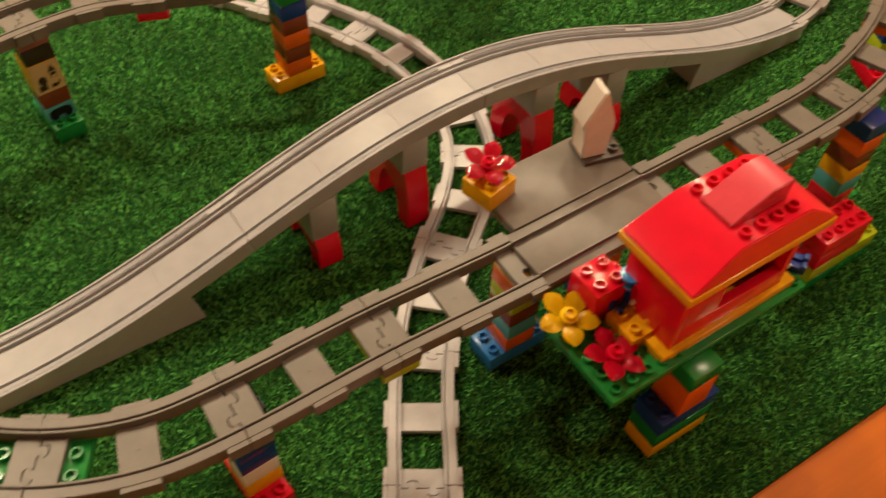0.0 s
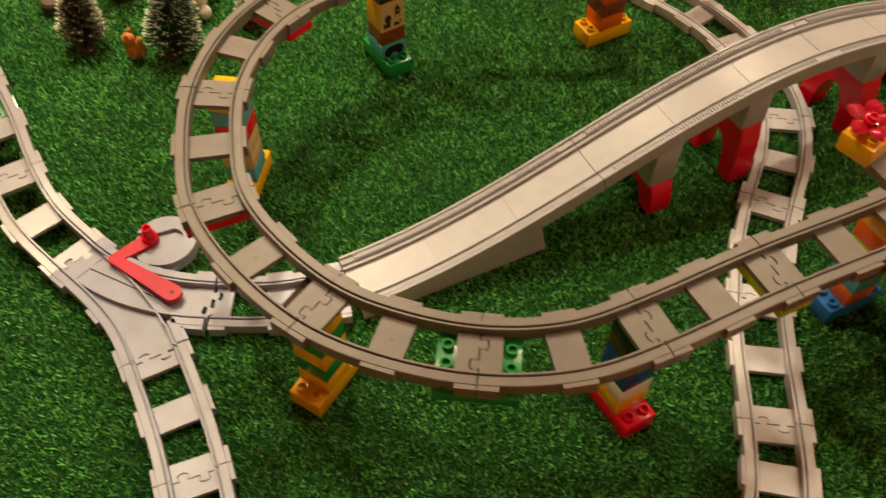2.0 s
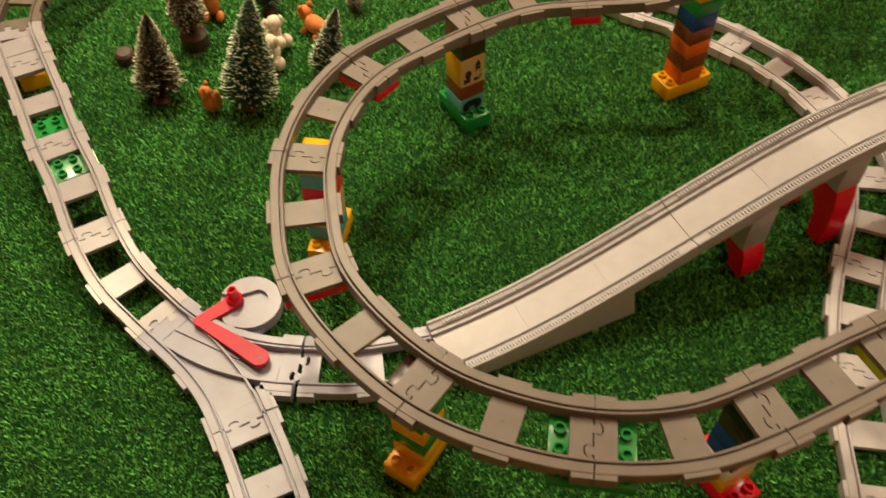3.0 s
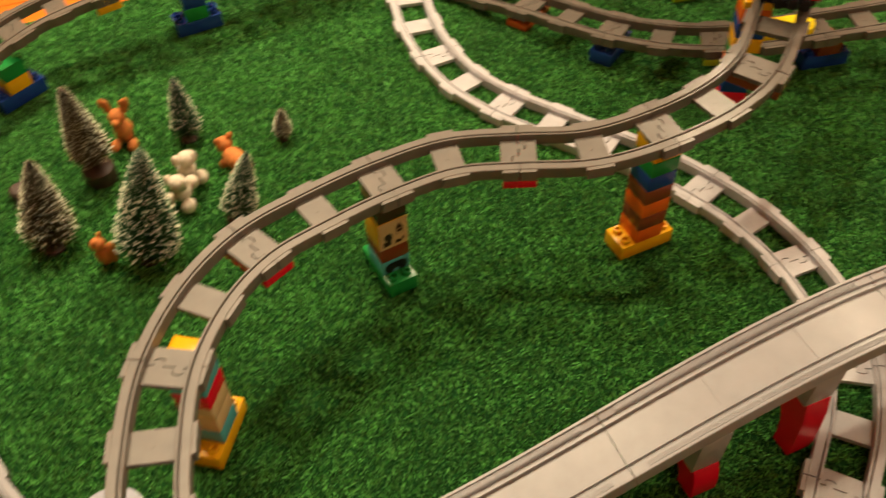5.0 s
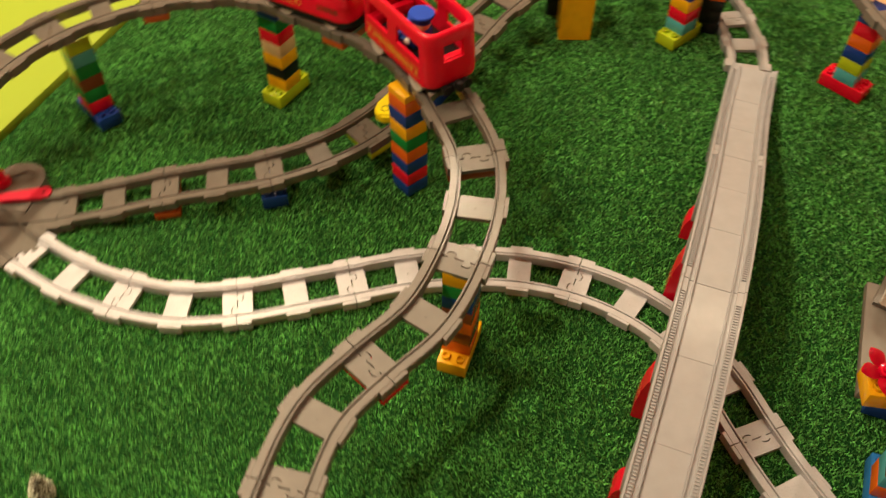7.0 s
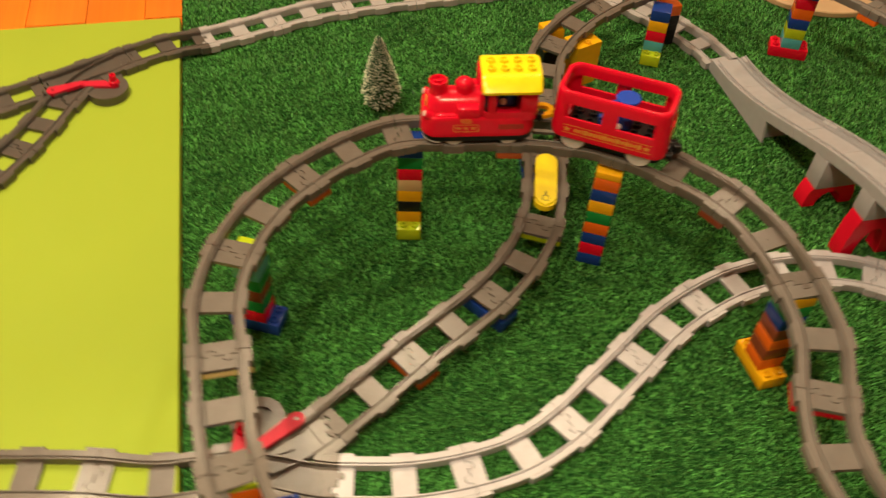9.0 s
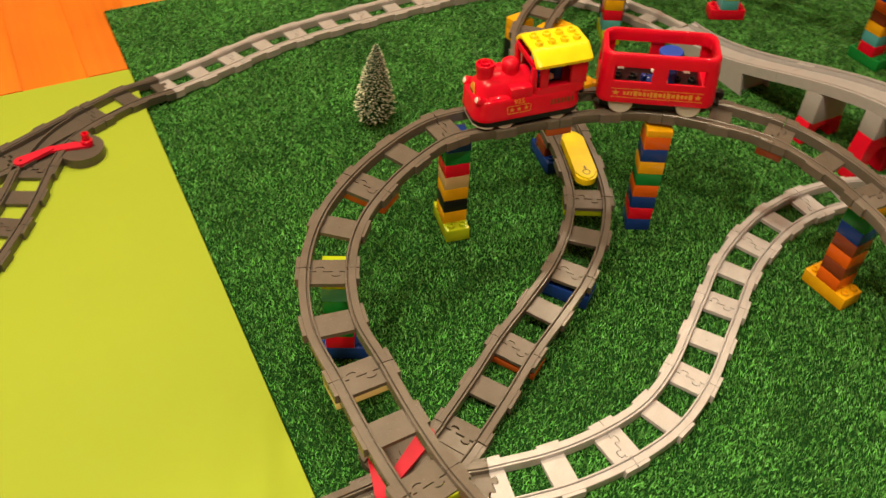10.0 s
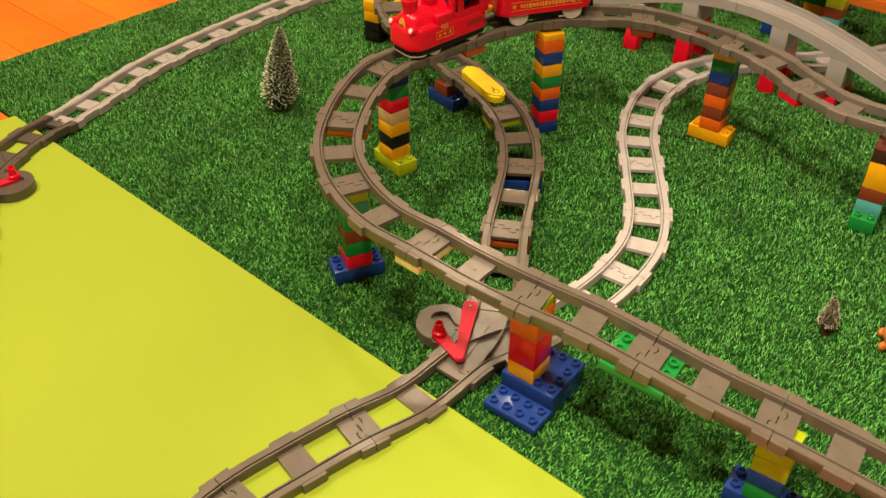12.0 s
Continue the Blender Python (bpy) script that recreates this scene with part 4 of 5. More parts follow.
pts = [(-0.0225, 0.0046), (0.0000, 0.0046), (0.0000, 0.0380), (0.0040, 0.0380), (-0.0085, 0.0760), (-0.0115, 0.0760), (-0.0270, 0.0440), (-0.0270, 0.0400), (-0.0225, 0.0380)]
a = [bm.verts.new((-0.011, x, z)) for x, z in pts]
b = [bm.verts.new((0.011, x, z)) for x, z in pts]
for i in range(len(pts)):
    bm.faces.new((a[i], a[(i + 1) % len(pts)], b[(i + 1) % len(pts)], b[i]))
bmesh.ops.triangulate(bm, faces=[bm.faces.new(a), bm.faces.new(b[::-1])])
bmesh.ops.recalc_face_normals(bm, faces=bm.faces)
bmesh.ops.bevel(bm, geom=[e for e in bm.edges if e.calc_face_angle(0) > 0.3], offset=0.0012, segments=2, affect="EDGES")
part("arrow_panel", bm, WHITE, t)


def flower(m, material, label):
    t = thing("toy_flower", m, label, "toy flower", "toy flowers")
    bm = bmesh.new()
    lathe(bm, [(0.006, 0), (0.0062, 0.006), (0.0075, 0.0075), (0.0072, 0.0105), (0.0048, 0.0108), (0.0046, 0.0145), (0.0032, 0.0146), (0.0031, 0.012), (0, 0.012)], 16)
    part("flower_centre", bm, material, t)
    for k in range(5):
        bm = bmesh.new()
        n = 9
        rows = []
        for i in range(n):
            u = i / (n - 1)
            w = 0.0082 * math.sin(math.pi * (0.16 + u * 0.84) ** 1.15) ** 0.8 + 0.0004
            x = 0.006 + 0.0195 * u
            z = 0.0055 + 0.0035 * math.sin(u * 2.4)
            rows.append([bm.verts.new((x, w * v, z + dz + 0.0016 * (1 - v * v))) for dz in (0, ) for v in (-1, -0.5, 0, 0.5, 1)])
        for r0, r1 in zip(rows, rows[1:]):
            for i in range(4):
                bm.faces.new((r0[i], r1[i], r1[i + 1], r0[i + 1]))
        bmesh.ops.solidify(bm, geom=bm.faces[:], thickness=0.0022)
        bmesh.ops.recalc_face_normals(bm, faces=bm.faces)
        part("petal", bm, material, t, m=pose(0, 0, 0, 0, 0, 72 * k))
    return t


fb = m @ pose(L2 * 0.62 + 0.011, -0.074, 0.0125)
t = thing("toy_brick", fb, "yellow two by two toy brick on the platform", "toy brick")
brick(t, 2, 2, 1, YELLOW, pose(0, 0, 0, 0, 0, 12), full(2, 2))
seat = fb @ pose(-0.002, -0.006, H + 0.0045)
flower(Matrix.Translation(seat.translation) @ pose(0, 0, 0, 11, 0, 20) @ Matrix.Scale(0.9, 4), RED_G, "shiny red plastic flower on a yellow brick")

# ---- station building ----
SB = pose(1.712, 1.370, 0.1322, 0, 0, 50)
pillar(1.7325, 1.3205, 50, [YELLOW, GREEN, BLUE, (ORANGE, 2), GREEN], "pillar of yellow, green, blue and orange bricks under the station", (4, 2), wide=3)
pillar(1.640, 1.446, 50, [BLUE, BLUE, ORANGE, ORANGE, ORANGE, YELLOW, ORANGE, (DARK, 0.45)], "orange and yellow brick pillar under the platform", (2, 2))
t = thing("base_plate", SB @ pose(0, 0, -4 * H + 0.0768 - 0.0170), "green studded plate carrying the toy station", "toy base plate")
brick(t, 13, 6, 0.5, GREEN, pose(-0.008, 0, 0), [(i, j) for i in range(13) for j in range(6) if i < 5 or i > 11])
Z0 = -0.0170 + 0.5 * H
house = thing("toy_station", SB @ pose(0.012, -0.008, Z0), "red toy station house with a yellow trimmed red roof", "toy station")
bm = bmesh.new()
box(bm, -0.072, 0.072, -0.034, 0.034, 0, 0.0096, 0.0005)
part("floor_plate", bm, YELLOW, house, "yellow floor plate")
for x0, x1, y0, y1, z0, z1 in ((-0.064, -0.056, -0.030, 0.030, 0.0096, 0.080), (0.050, 0.058, -0.030, 0.030, 0.0096, 0.080), (-0.056, 0.050, 0.022, 0.030, 0.0096, 0.080), (-0.056, 0.050, -0.030, -0.022, 0.0096, 0.030), (-0.056, -0.020, -0.030, -0.022, 0.030, 0.080), (-0.056, 0.050, -0.030, -0.022, 0.068, 0.080)):
    bm = bmesh.new()
    box(bm, x0, x1, y0, y1, z0, z1, 0.0007)
    part("wall", bm, RED, house)
bm = bmesh.new()
box(bm, -0.018, 0.048, -0.012, 0.020, 0.0096, 0.036, 0.001)
part("counter", bm, RED, house)
bm = bmesh.new()
box(bm, -0.074, 0.074, -0.038, 0.038, 0.080, 0.0885, 0.0006)
part("eave_plate", bm, YELLOW, house, "yellow eaves plate")
bm = bmesh.new()
x0, x1, x2, x3 = -0.073, -0.030, 0.040, 0.073
lo = [bm.verts.new((x, y, 0.0885)) for x, y in ((x0, -0.037), (x3, -0.037), (x3, 0.037), (x0, 0.037))]
mid = [bm.verts.new((x, y, 0.0905)) for x, y in ((x0, -0.037), (x3, -0.037), (x3, 0.037), (x0, 0.037))]
hi = [bm.verts.new((x, y, 0.112)) for x, y in ((x1, -0.033), (x2, -0.033), (x2, 0.033), (x1, 0.033))]
for a, b in ((lo, mid), (mid, hi)):
    for i in range(4):
        bm.faces.new((a[i], a[(i + 1) % 4], b[(i + 1) % 4], b[i]))
bm.faces.new(hi), bm.faces.new(lo[::-1])
bmesh.ops.bevel(bm, geom=bm.edges[:], offset=0.0009, segments=2, affect="EDGES")
for i in range(4):
    for j in (0, 3):
        stud(bm, -0.019 + 0.016 * i, -0.024 + 0.016 * j, 0.1118)
roof = part("roof", bm, RED, house)
bm = bmesh.new()
pts = [(-0.024, 0.112), (0.032, 0.112), (0.032, 0.131), (0.012, 0.131), (-0.024, 0.115)]
a = [bm.verts.new((x, -0.0155, z)) for x, z in pts]
b = [bm.verts.new((x, 0.0155, z)) for x, z in pts]
for i in range(5):
    bm.faces.new((a[i], a[(i + 1) % 5], b[(i + 1) % 5], b[i]))
bm.faces.new(a[::-1]), bm.faces.new(b)
bmesh.ops.recalc_face_normals(bm, faces=bm.faces)
bmesh.ops.bevel(bm, geom=bm.edges[:], offset=0.0008, segments=2, affect="EDGES")
part("roof_slope", bm, ROSE, roof, "rose red sloped roof block")


def toy_brick(m, nx, ny, h, material, label):
    t = thing("toy_brick", m, label, "toy brick")
    brick(t, nx, ny, h, material, pose(0, 0, 0), full(nx, ny))
    return t


toy_brick(SB @ pose(-0.052, 0.030, Z0), 2, 2, 1, RED, "red toy brick seat on the green plate")
toy_brick(SB @ pose(-0.068, 0.030, Z0), 2, 2, 2, RED, "red toy brick backrest on the green plate")
toy_brick(SB @ pose(-0.056, -0.004, Z0), 2, 2, 0.7, YELLOW, "yellow toy brick on the green plate")
flower(SB @ pose(-0.101, 0.025, Z0 + 0.009, 10, -6, 30), SUN_G, "shiny yellow plastic flower on the green plate")
flower(SB @ pose(-0.089, -0.018, Z0 + 0.001, 6, 8, 10), RED_G, "shiny red plastic flower on the green plate")
bp = pose(1.862, 1.556, 0, 0, 0, 50)
t = thing("brick_stack", bp, "small stack of red bricks on lime and green bricks", "toy bricks")
brick(t, 6, 2, 1, GREEN, pose(0, 0, 0), ())
brick(t, 6, 2, 1, LIME, pose(0, 0, H), [(4, 0), (4, 1), (5, 0), (5, 1)])
brick(t, 4, 2, 1, RED, pose(-0.016, 0, 2 * H), ())
brick(t, 4, 2, 1, RED, pose(-0.016, 0, 3 * H), full(4, 2))


def ball(bm, cx, cy, cz, rx, ry, rz, mi=0, seg=14):
    lathe(bm, [(math.sin(math.pi * k / 9), -math.cos(math.pi * k / 9)) for k in range(10)], seg, Matrix.Translation((cx, cy, cz)) @ Matrix.Diagonal((rx, ry, rz, 1)), mi)


def doll(m, suit, cap, label):
    """A seated toy figure: one plain mesh."""
    bm = bmesh.new()
    box(bm, -0.009, 0.007, -0.011, 0.011, 0.0, 0.024, 0.004)
    for sg in (1, -1):
        box(bm, 0.0, 0.024, sg * 0.006 - 0.0045, sg * 0.006 + 0.0045, 0.0, 0.009, 0.002)
        box(bm, 0.022, 0.028, sg * 0.006 - 0.0045, sg * 0.006 + 0.0045, 0.0, 0.013, 0.002)
        box(bm, -0.004, 0.005, sg * 0.0135 - 0.003, sg * 0.0135 + 0.003, 0.008, 0.023, 0.002)
        ball(bm, 0.009, sg * 0.0135, 0.011, 0.0042, 0.0036, 0.0042, 3)
    ball(bm, -0.001, 0, 0.031, 0.0095, 0.0095, 0.0095, 1)
    lathe(bm, [(0.0098, 0.0335), (0.0102, 0.0375), (0.0140, 0.0420), (0.0142, 0.0436), (0.0134, 0.0450), (0, 0.0456)], 20, Matrix.Translation((-0.001, 0, 0)), 2)
    box(bm, 0.004, 0.0145, -0.008, 0.008, 0.0335, 0.0352, 0.0008, None, 2)
    ob = obj("toy_figure", bm, [suit, FLESH, cap, WHITE])
    ob.matrix_basis = m
    return tagged(ob, label, "toy figure")


doll(SB @ pose(-0.050, 0.016, Z0 + 0.0135, 0, 0, 200) @ Matrix.Scale(0.66, 4), BLUE, SKY, "small seated toy figure in blue at the station")
doll(SB @ pose(0.094, -0.016, Z0 + 0.001, 0, 0, -60) @ Matrix.Scale(0.85, 4), BLUE, BLACK, "small toy figure with a dark cap at the station")

# ---- the train ----


def ring(bm, outline, inner, z0, z1, i0, i1, taper=(0, 0), mi=0):
    """A wall along part of a rounded outline, from vertex i0 to i1, between an outer and an inner line."""
    n = len(outline)
    closed = i1 - i0 >= n
    idx = [k % n for k in range(i0, i1 + (0 if closed else 1))]
    cols = []
    for k in idx:
        (ox, oy), (ix, iy) = outline[k], inner[k]
        a, b = 1 - taper[0], 1 - taper[1]
        cols.append([bm.verts.new(v) for v in ((ox * a, oy * a, z0), (ox * b, oy * b, z1), (ix * b, iy * b, z1), (ix * a, iy * a, z0))])
    m = len(cols)
    for k in range(m if closed else m - 1):
        p, q = cols[k], cols[(k + 1) % m]
        for i in range(4):
            bm.faces.new((p[i], q[i], q[(i + 1) % 4], p[(i + 1) % 4]))
    if not closed:
        bm.faces.new(cols[0]), bm.faces.new(cols[-1][::-1])


def dense(w, h, r, n=8, per=12):
    """A rounded rectangle with extra points on its straight sides."""
    base = rounded(w, h, r, n)
    out = []
    for k, a in enumerate(base):
        b = base[(k + 1) % len(base)]
        d = math.hypot(b[0] - a[0], b[1] - a[1])
        steps = per if d > 0.02 else 1
        out += [(a[0] + (b[0] - a[0]) * i / steps, a[1] + (b[1] - a[1]) * i / steps) for i in range(steps)]
    return out


def wheels(t, xs, y, z, r, mi=None):
    for x in xs:
        for sg in (1, -1):
            bm = bmesh.new()
            lathe(bm, [(r, -0.003), (r, 0.002), (r * 0.9, 0.003), (r * 0.75, 0.0022), (r * 0.3, 0.0026), (0, 0.0026)], 28, pose(x, sg * y, z, -90 * sg, 0, 0))
            part("wheel", bm, mi or WHEEL, t)


def text_mesh(body, size, m, depth=0.0002):
    cu = bpy.data.curves.new("lettering", "FONT")
    cu.body, cu.size, cu.extrude, cu.align_x, cu.resolution_u = body, size, depth, "CENTER", 3
    ob = bpy.data.objects.new("lettering", cu)
    me = bpy.data.meshes.new_from_object(ob)
    bpy.data.objects.remove(ob)
    me.transform(m)
    return me


def star(bm, cx, cy, r, m):
    flat(bm, [(cx + (r if k % 2 == 0 else r * 0.42) * math.sin(k * math.pi / 5), cy + (r if k % 2 == 0 else r * 0.42) * math.cos(k * math.pi / 5)) for k in range(10)], m)


def locomotive(m):
    t = thing("toy_locomotive", m, "shiny red toy steam locomotive with a yellow roof", "toy train")
    bm = bmesh.new()
    prism(bm, [(x + 0.001, y) for x, y in rounded(0.130, 0.059, 0.019)], 0.0075, 0.0165)
    prism(bm, rounded(0.112, 0.030, 0.010), 0.003, 0.0078)
    part("chassis", bm, BLACK, t, "black plastic chassis")
    bm = bmesh.new()
    edge = [(x + 0.001, y) for x, y in rounded(0.1305, 0.0595, 0.019)]
    front = [p for p in edge if p[0] > 0.040]
    front.sort(key=lambda p: p[1])
    inner = [(x * 0.93, y * 0.93) for x, y in front]
    prism(bm, front + inner[::-1], 0.0055, 0.0074)
    bmesh.ops.recalc_face_normals(bm, faces=bm.faces)
    part("bumper_strip", bm, WHEEL, t, "pale grey strip under the front")
    wheels(t, (-0.034, 0.030), 0.0255, 0.0128, 0.0122)
    # lower hull, fuller at the front
    bm = bmesh.new()
    prof = [(1.0, 0.0150), (1.012, 0.0175), (1.0, 0.021), (0.985, 0.036), (0.965, 0.0395), (0.93, 0.0408)]
    base = [(x + 0.002, y) for x, y in dense(0.132, 0.062, 0.019, 8, 6)]
    rings = [[bm.verts.new((x * k, y * k, z)) for x, y in base] for k, z in prof]
    n = len(base)
    for a, b in zip(rings, rings[1:]):
        for i in range(n):
            bm.faces.new((a[i], a[(i + 1) % n], b[(i + 1) % n], b[i]))
    bm.faces.new(rings[-1]), bm.faces.new(rings[0][::-1])
    hull = part("hull", bm, RED, t)
    # boiler with a rounded nose
    bm = bmesh.new()
    seg, rows = 18, []
    for x, r, zc in ((-0.004, 0.0225, 0.041), (0.044, 0.0225, 0.041), (0.050, 0.0220, 0.0408), (0.055, 0.0205, 0.040), (0.059, 0.0185, 0.039), (0.0605, 0.0165, 0.038), (0.0615, 0.010, 0.037), (0.062, 0.0005, 0.037)):
        rows.append([bm.verts.new((x, r * math.cos(math.pi * k / seg), zc - 0.006 + r * 1.12 * math.sin(math.pi * k / seg))) for k in range(seg + 1)])
    for a, b in zip(rows, rows[1:]):
        for i in range(seg):
            bm.faces.new((a[i], b[i], b[i + 1], a[i + 1]))
    bmesh.ops.recalc_face_normals(bm, faces=bm.faces)
    part("boiler", bm, RED, t)
    bm = bmesh.new()
    lathe(bm, [(0.0105, 0.050), (0.0095, 0.058), (0.0100, 0.066), (0.0110, 0.070), (0.0105, 0.0730), (0.0086, 0.0733), (0.0082, 0.0703), (0.0058, 0.0703), (0.0053, 0.0745), (0.0042, 0.0747), (0.0038, 0.0715), (0, 0.0715)], 28, Matrix.Translation((0.047, 0, 0)))
    part("chimney", bm, RED, t)
    bm = bmesh.new()
    lathe(bm, [(0.0100, 0.056), (0.0102, 0.064), (0.0108, 0.0665), (0.0095, 0.0705), (0.006, 0.0735), (0, 0.0745)], 24, Matrix.Translation((0.017, 0, 0)))
    part("steam_dome", bm, RED, t)
    for sg in (1, -1):
        bm = bmesh.new()
        box(bm, -0.001, 0.026, sg * 0.024 - 0.007, sg * 0.024 + 0.006, 0.038, 0.0525, 0.0028)
        part("side_tank", bm, RED, t)
        bm = bmesh.new()
        box(bm, 0.028, 0.050, sg * 0.022 - 0.006, sg * 0.022 + 0.005, 0.036, 0.0425, 0.002)
        part("running_board", bm, RED, t)
        bm = bmesh.new()
        lathe(bm, [(0.0058, -0.004), (0.0055, 0.004), (0.0045, 0.0052), (0, 0.0055)], 20, pose(0.0590, sg * 0.0215, 0.0400, 0, 65, 0))
        lamp = part("buffer_lamp", bm, RED, t)
        bm = bmesh.new()
        lathe(bm, [(0.0036, 0.0056), (0.0028, 0.0064), (0, 0.0067)], 16, pose(0.0590, sg * 0.0215, 0.0400, 0, 65, 0))
        part("lens", bm, WHITE, lamp, "pale lamp lens")
    bm = bmesh.new()
    lathe(bm, [(0.0085, 0.0), (0.008, 0.0012), (0, 0.0016)], 24, pose(0.0612, 0, 0.0415, 0, 80, 0) @ Matrix.Diagonal((1.25, 0.8, 1, 1)))
    badge = part("front_badge", bm, GOLD, t, "round golden front badge")
    bm = bmesh.new()
    for k in range(6):
        y = -0.0045 + 0.0018 * k
        flat(bm, [(-0.0022, y - 0.0006), (0.0022, y - 0.0006), (0.0022, y + 0.0006), (-0.0022, y + 0.0006)], pose(0.0612, 0, 0.0415, 0, 80, 0), 0.0019)
    part("badge_print", bm, BROWN, badge, "dark printed bars")
    # cab walls with window openings
    cab = dense(0.066, 0.060, 0.008, 4, 12)
    cab = [(x - 0.032, y) for x, y in cab]
    inn = [((x + 0.032) * 0.92 - 0.032, y * 0.91) for x, y in cab]
    cabe = new("cab")
    cabe.parent = t
    bm = bmesh.new()
    ring(bm, cab, inn, 0.036, 0.0475, 0, len(cab))
    part("cab_side", bm, RED, cabe)
    bm = bmesh.new()
    ring(bm, cab, inn, 0.073, 0.0787, 0, len(cab))
    part("cab_top", bm, RED, cabe)
    for x0, x1, y0, y1 in ((-0.065, -0.0455, 0.0245, 0.030), (-0.0185, -0.0085, 0.0245, 0.030), (-0.0045, 0.001, 0.021, 0.030), (-0.065, -0.060, -0.024, 0.024)):
        for sg in (1, -1):
            if y0 < 0 and sg < 0:
                continue
            bm = bmesh.new()
            a, b = sorted((sg * y0, sg * y1))
            box(bm, x0, x1, a, b, 0.046, 0.074, 0.0012)
            part("window_post", bm, RED, cabe)
    bm = bmesh.new()
    box(bm, -0.058, -0.002, -0.026, 0.026, 0.036, 0.0392)
    # low black block, added to darken the inside of the cab
    box(bm, -0.014, -0.004, -0.022, 0.022, 0.039, 0.050)
    part("cab_floor", bm, BLACK, cabe, "black cab floor")
    bm = bmesh.new()
    box(bm, -0.072, -0.060, -0.003, 0.003, 0.014, 0.019, 0.0008)
    lathe(bm, [(0.0, 0.012), (0.0045, 0.0135), (0.0058, 0.018), (0.0045, 0.0235), (0.0, 0.025)], 16, Matrix.Translation((-0.0735, 0, 0)))
    part("coupling_ball", bm, BLACK, t, "black coupling ball")
    # roof, bowed down at both sides
    bm = bmesh.new()
    tops, bots = [], []
    for x, cut in ((-0.0690, 0.0045), (-0.0678, 0.0018), (-0.0655, 0.0004), (-0.062, 0), (-0.008, 0), (-0.0045, 0.0004), (-0.0022, 0.0018), (-0.001, 0.0045)):
        up, low = [], []
        for k in range(-12, 13):
            u = k / 12
            y = u * (0.0360 - cut)
            drop = 0.011 * max(0, abs(u) - 0.45) ** 1.6 / 0.55 ** 1.6
            soft = 0.0008 if cut > 0.004 else (0.0002 if cut > 0.001 else 0)
            up.append(bm.verts.new((x, y, 0.0900 - drop - soft)))
            low.append(bm.verts.new((x, y * 0.98, 0.0863 - drop)))
        tops.append(up), bots.append(low)
    for a, b in zip(tops, tops[1:]):
        for i in range(24):
            bm.faces.new((a[i], b[i], b[i + 1], a[i + 1]))
    for a, b in zip(bots, bots[1:]):
        for i in range(24):
            bm.faces.new((a[i + 1], b[i + 1], b[i], a[i]))
    for a, b in zip(range(7), range(1, 8)):
        for i in (0, 24):
            bm.faces.new((tops[a][i], tops[b][i], bots[b][i], bots[a][i]))
    for r in (0, 7):
        for i in range(24):
            bm.faces.new((tops[r][i], tops[r][i + 1], bots[r][i + 1], bots[r][i]))
    bmesh.ops.recalc_face_normals(bm, faces=bm.faces)
    roof = part("roof", bm, LEMON, t, "bright yellow studded roof")
    top = max(v.co.z for v in roof.data.vertices)
    for i in range(4):
        for j in (-0.5, 0.5):
            bm = bmesh.new()
            stud(bm, -0.035 + (i - 1.5) * P * 0.94, j * P, top - 0.0004)
            part("stud", bm, LEMON, roof)
    # prints on both sides
    for sg in (1, -1):
        face = Matrix(((sg * -1.0, 0, 0, 0), (0, 0, sg * 1.0, sg * 0.0316), (0, 1, 0, 0), (0, 0, 0, 1)))
        me = text_mesh("925", 0.0085, face @ pose(sg * -0.016, 0.0345, 0))
        me.materials.append(GOLD)
        o = new("number_print", me)
        o.parent = t
        bm = bmesh.new()
        fm = face @ pose(sg * -0.016, 0.0275, 0.0)
        for k in (-1, 0, 1):
            star(bm, k * 0.0085, 0, 0.0032, fm)
        for x0, x1, y0, y1 in ((-0.0135, 0.0135, 0.0044, 0.0052), (-0.0135, 0.0135, -0.0052, -0.0044), (-0.0143, -0.0135, -0.0045, 0.0045), (0.0135, 0.0143, -0.0045, 0.0045)):
            flat(bm, [(x0, y0), (x1, y0), (x1, y1), (x0, y1)], fm)
        part("star_print", bm, GOLD, t, "golden stars in a frame")
        bm = bmesh.new()
        fm = face @ pose(sg * 0.036, 0.0285, 0.0)
        for k in range(7):
            x = -0.0125 + 0.0042 * k
            flat(bm, [(x - 0.0012, -0.0035), (x + 0.0012, -0.0035), (x + 0.0012, 0.0035), (x - 0.0012, 0.0035)], fm)
        part("vent_print", bm, BROWN, t, "dark bars printed on the cab side")
    doll(m @ pose(-0.036, 0.0, 0.0394, 0, 0, 0) @ Matrix.Scale(0.98, 4), BLUE, BLUE, "toy driver in dark blue sitting in the locomotive cab")
    return t


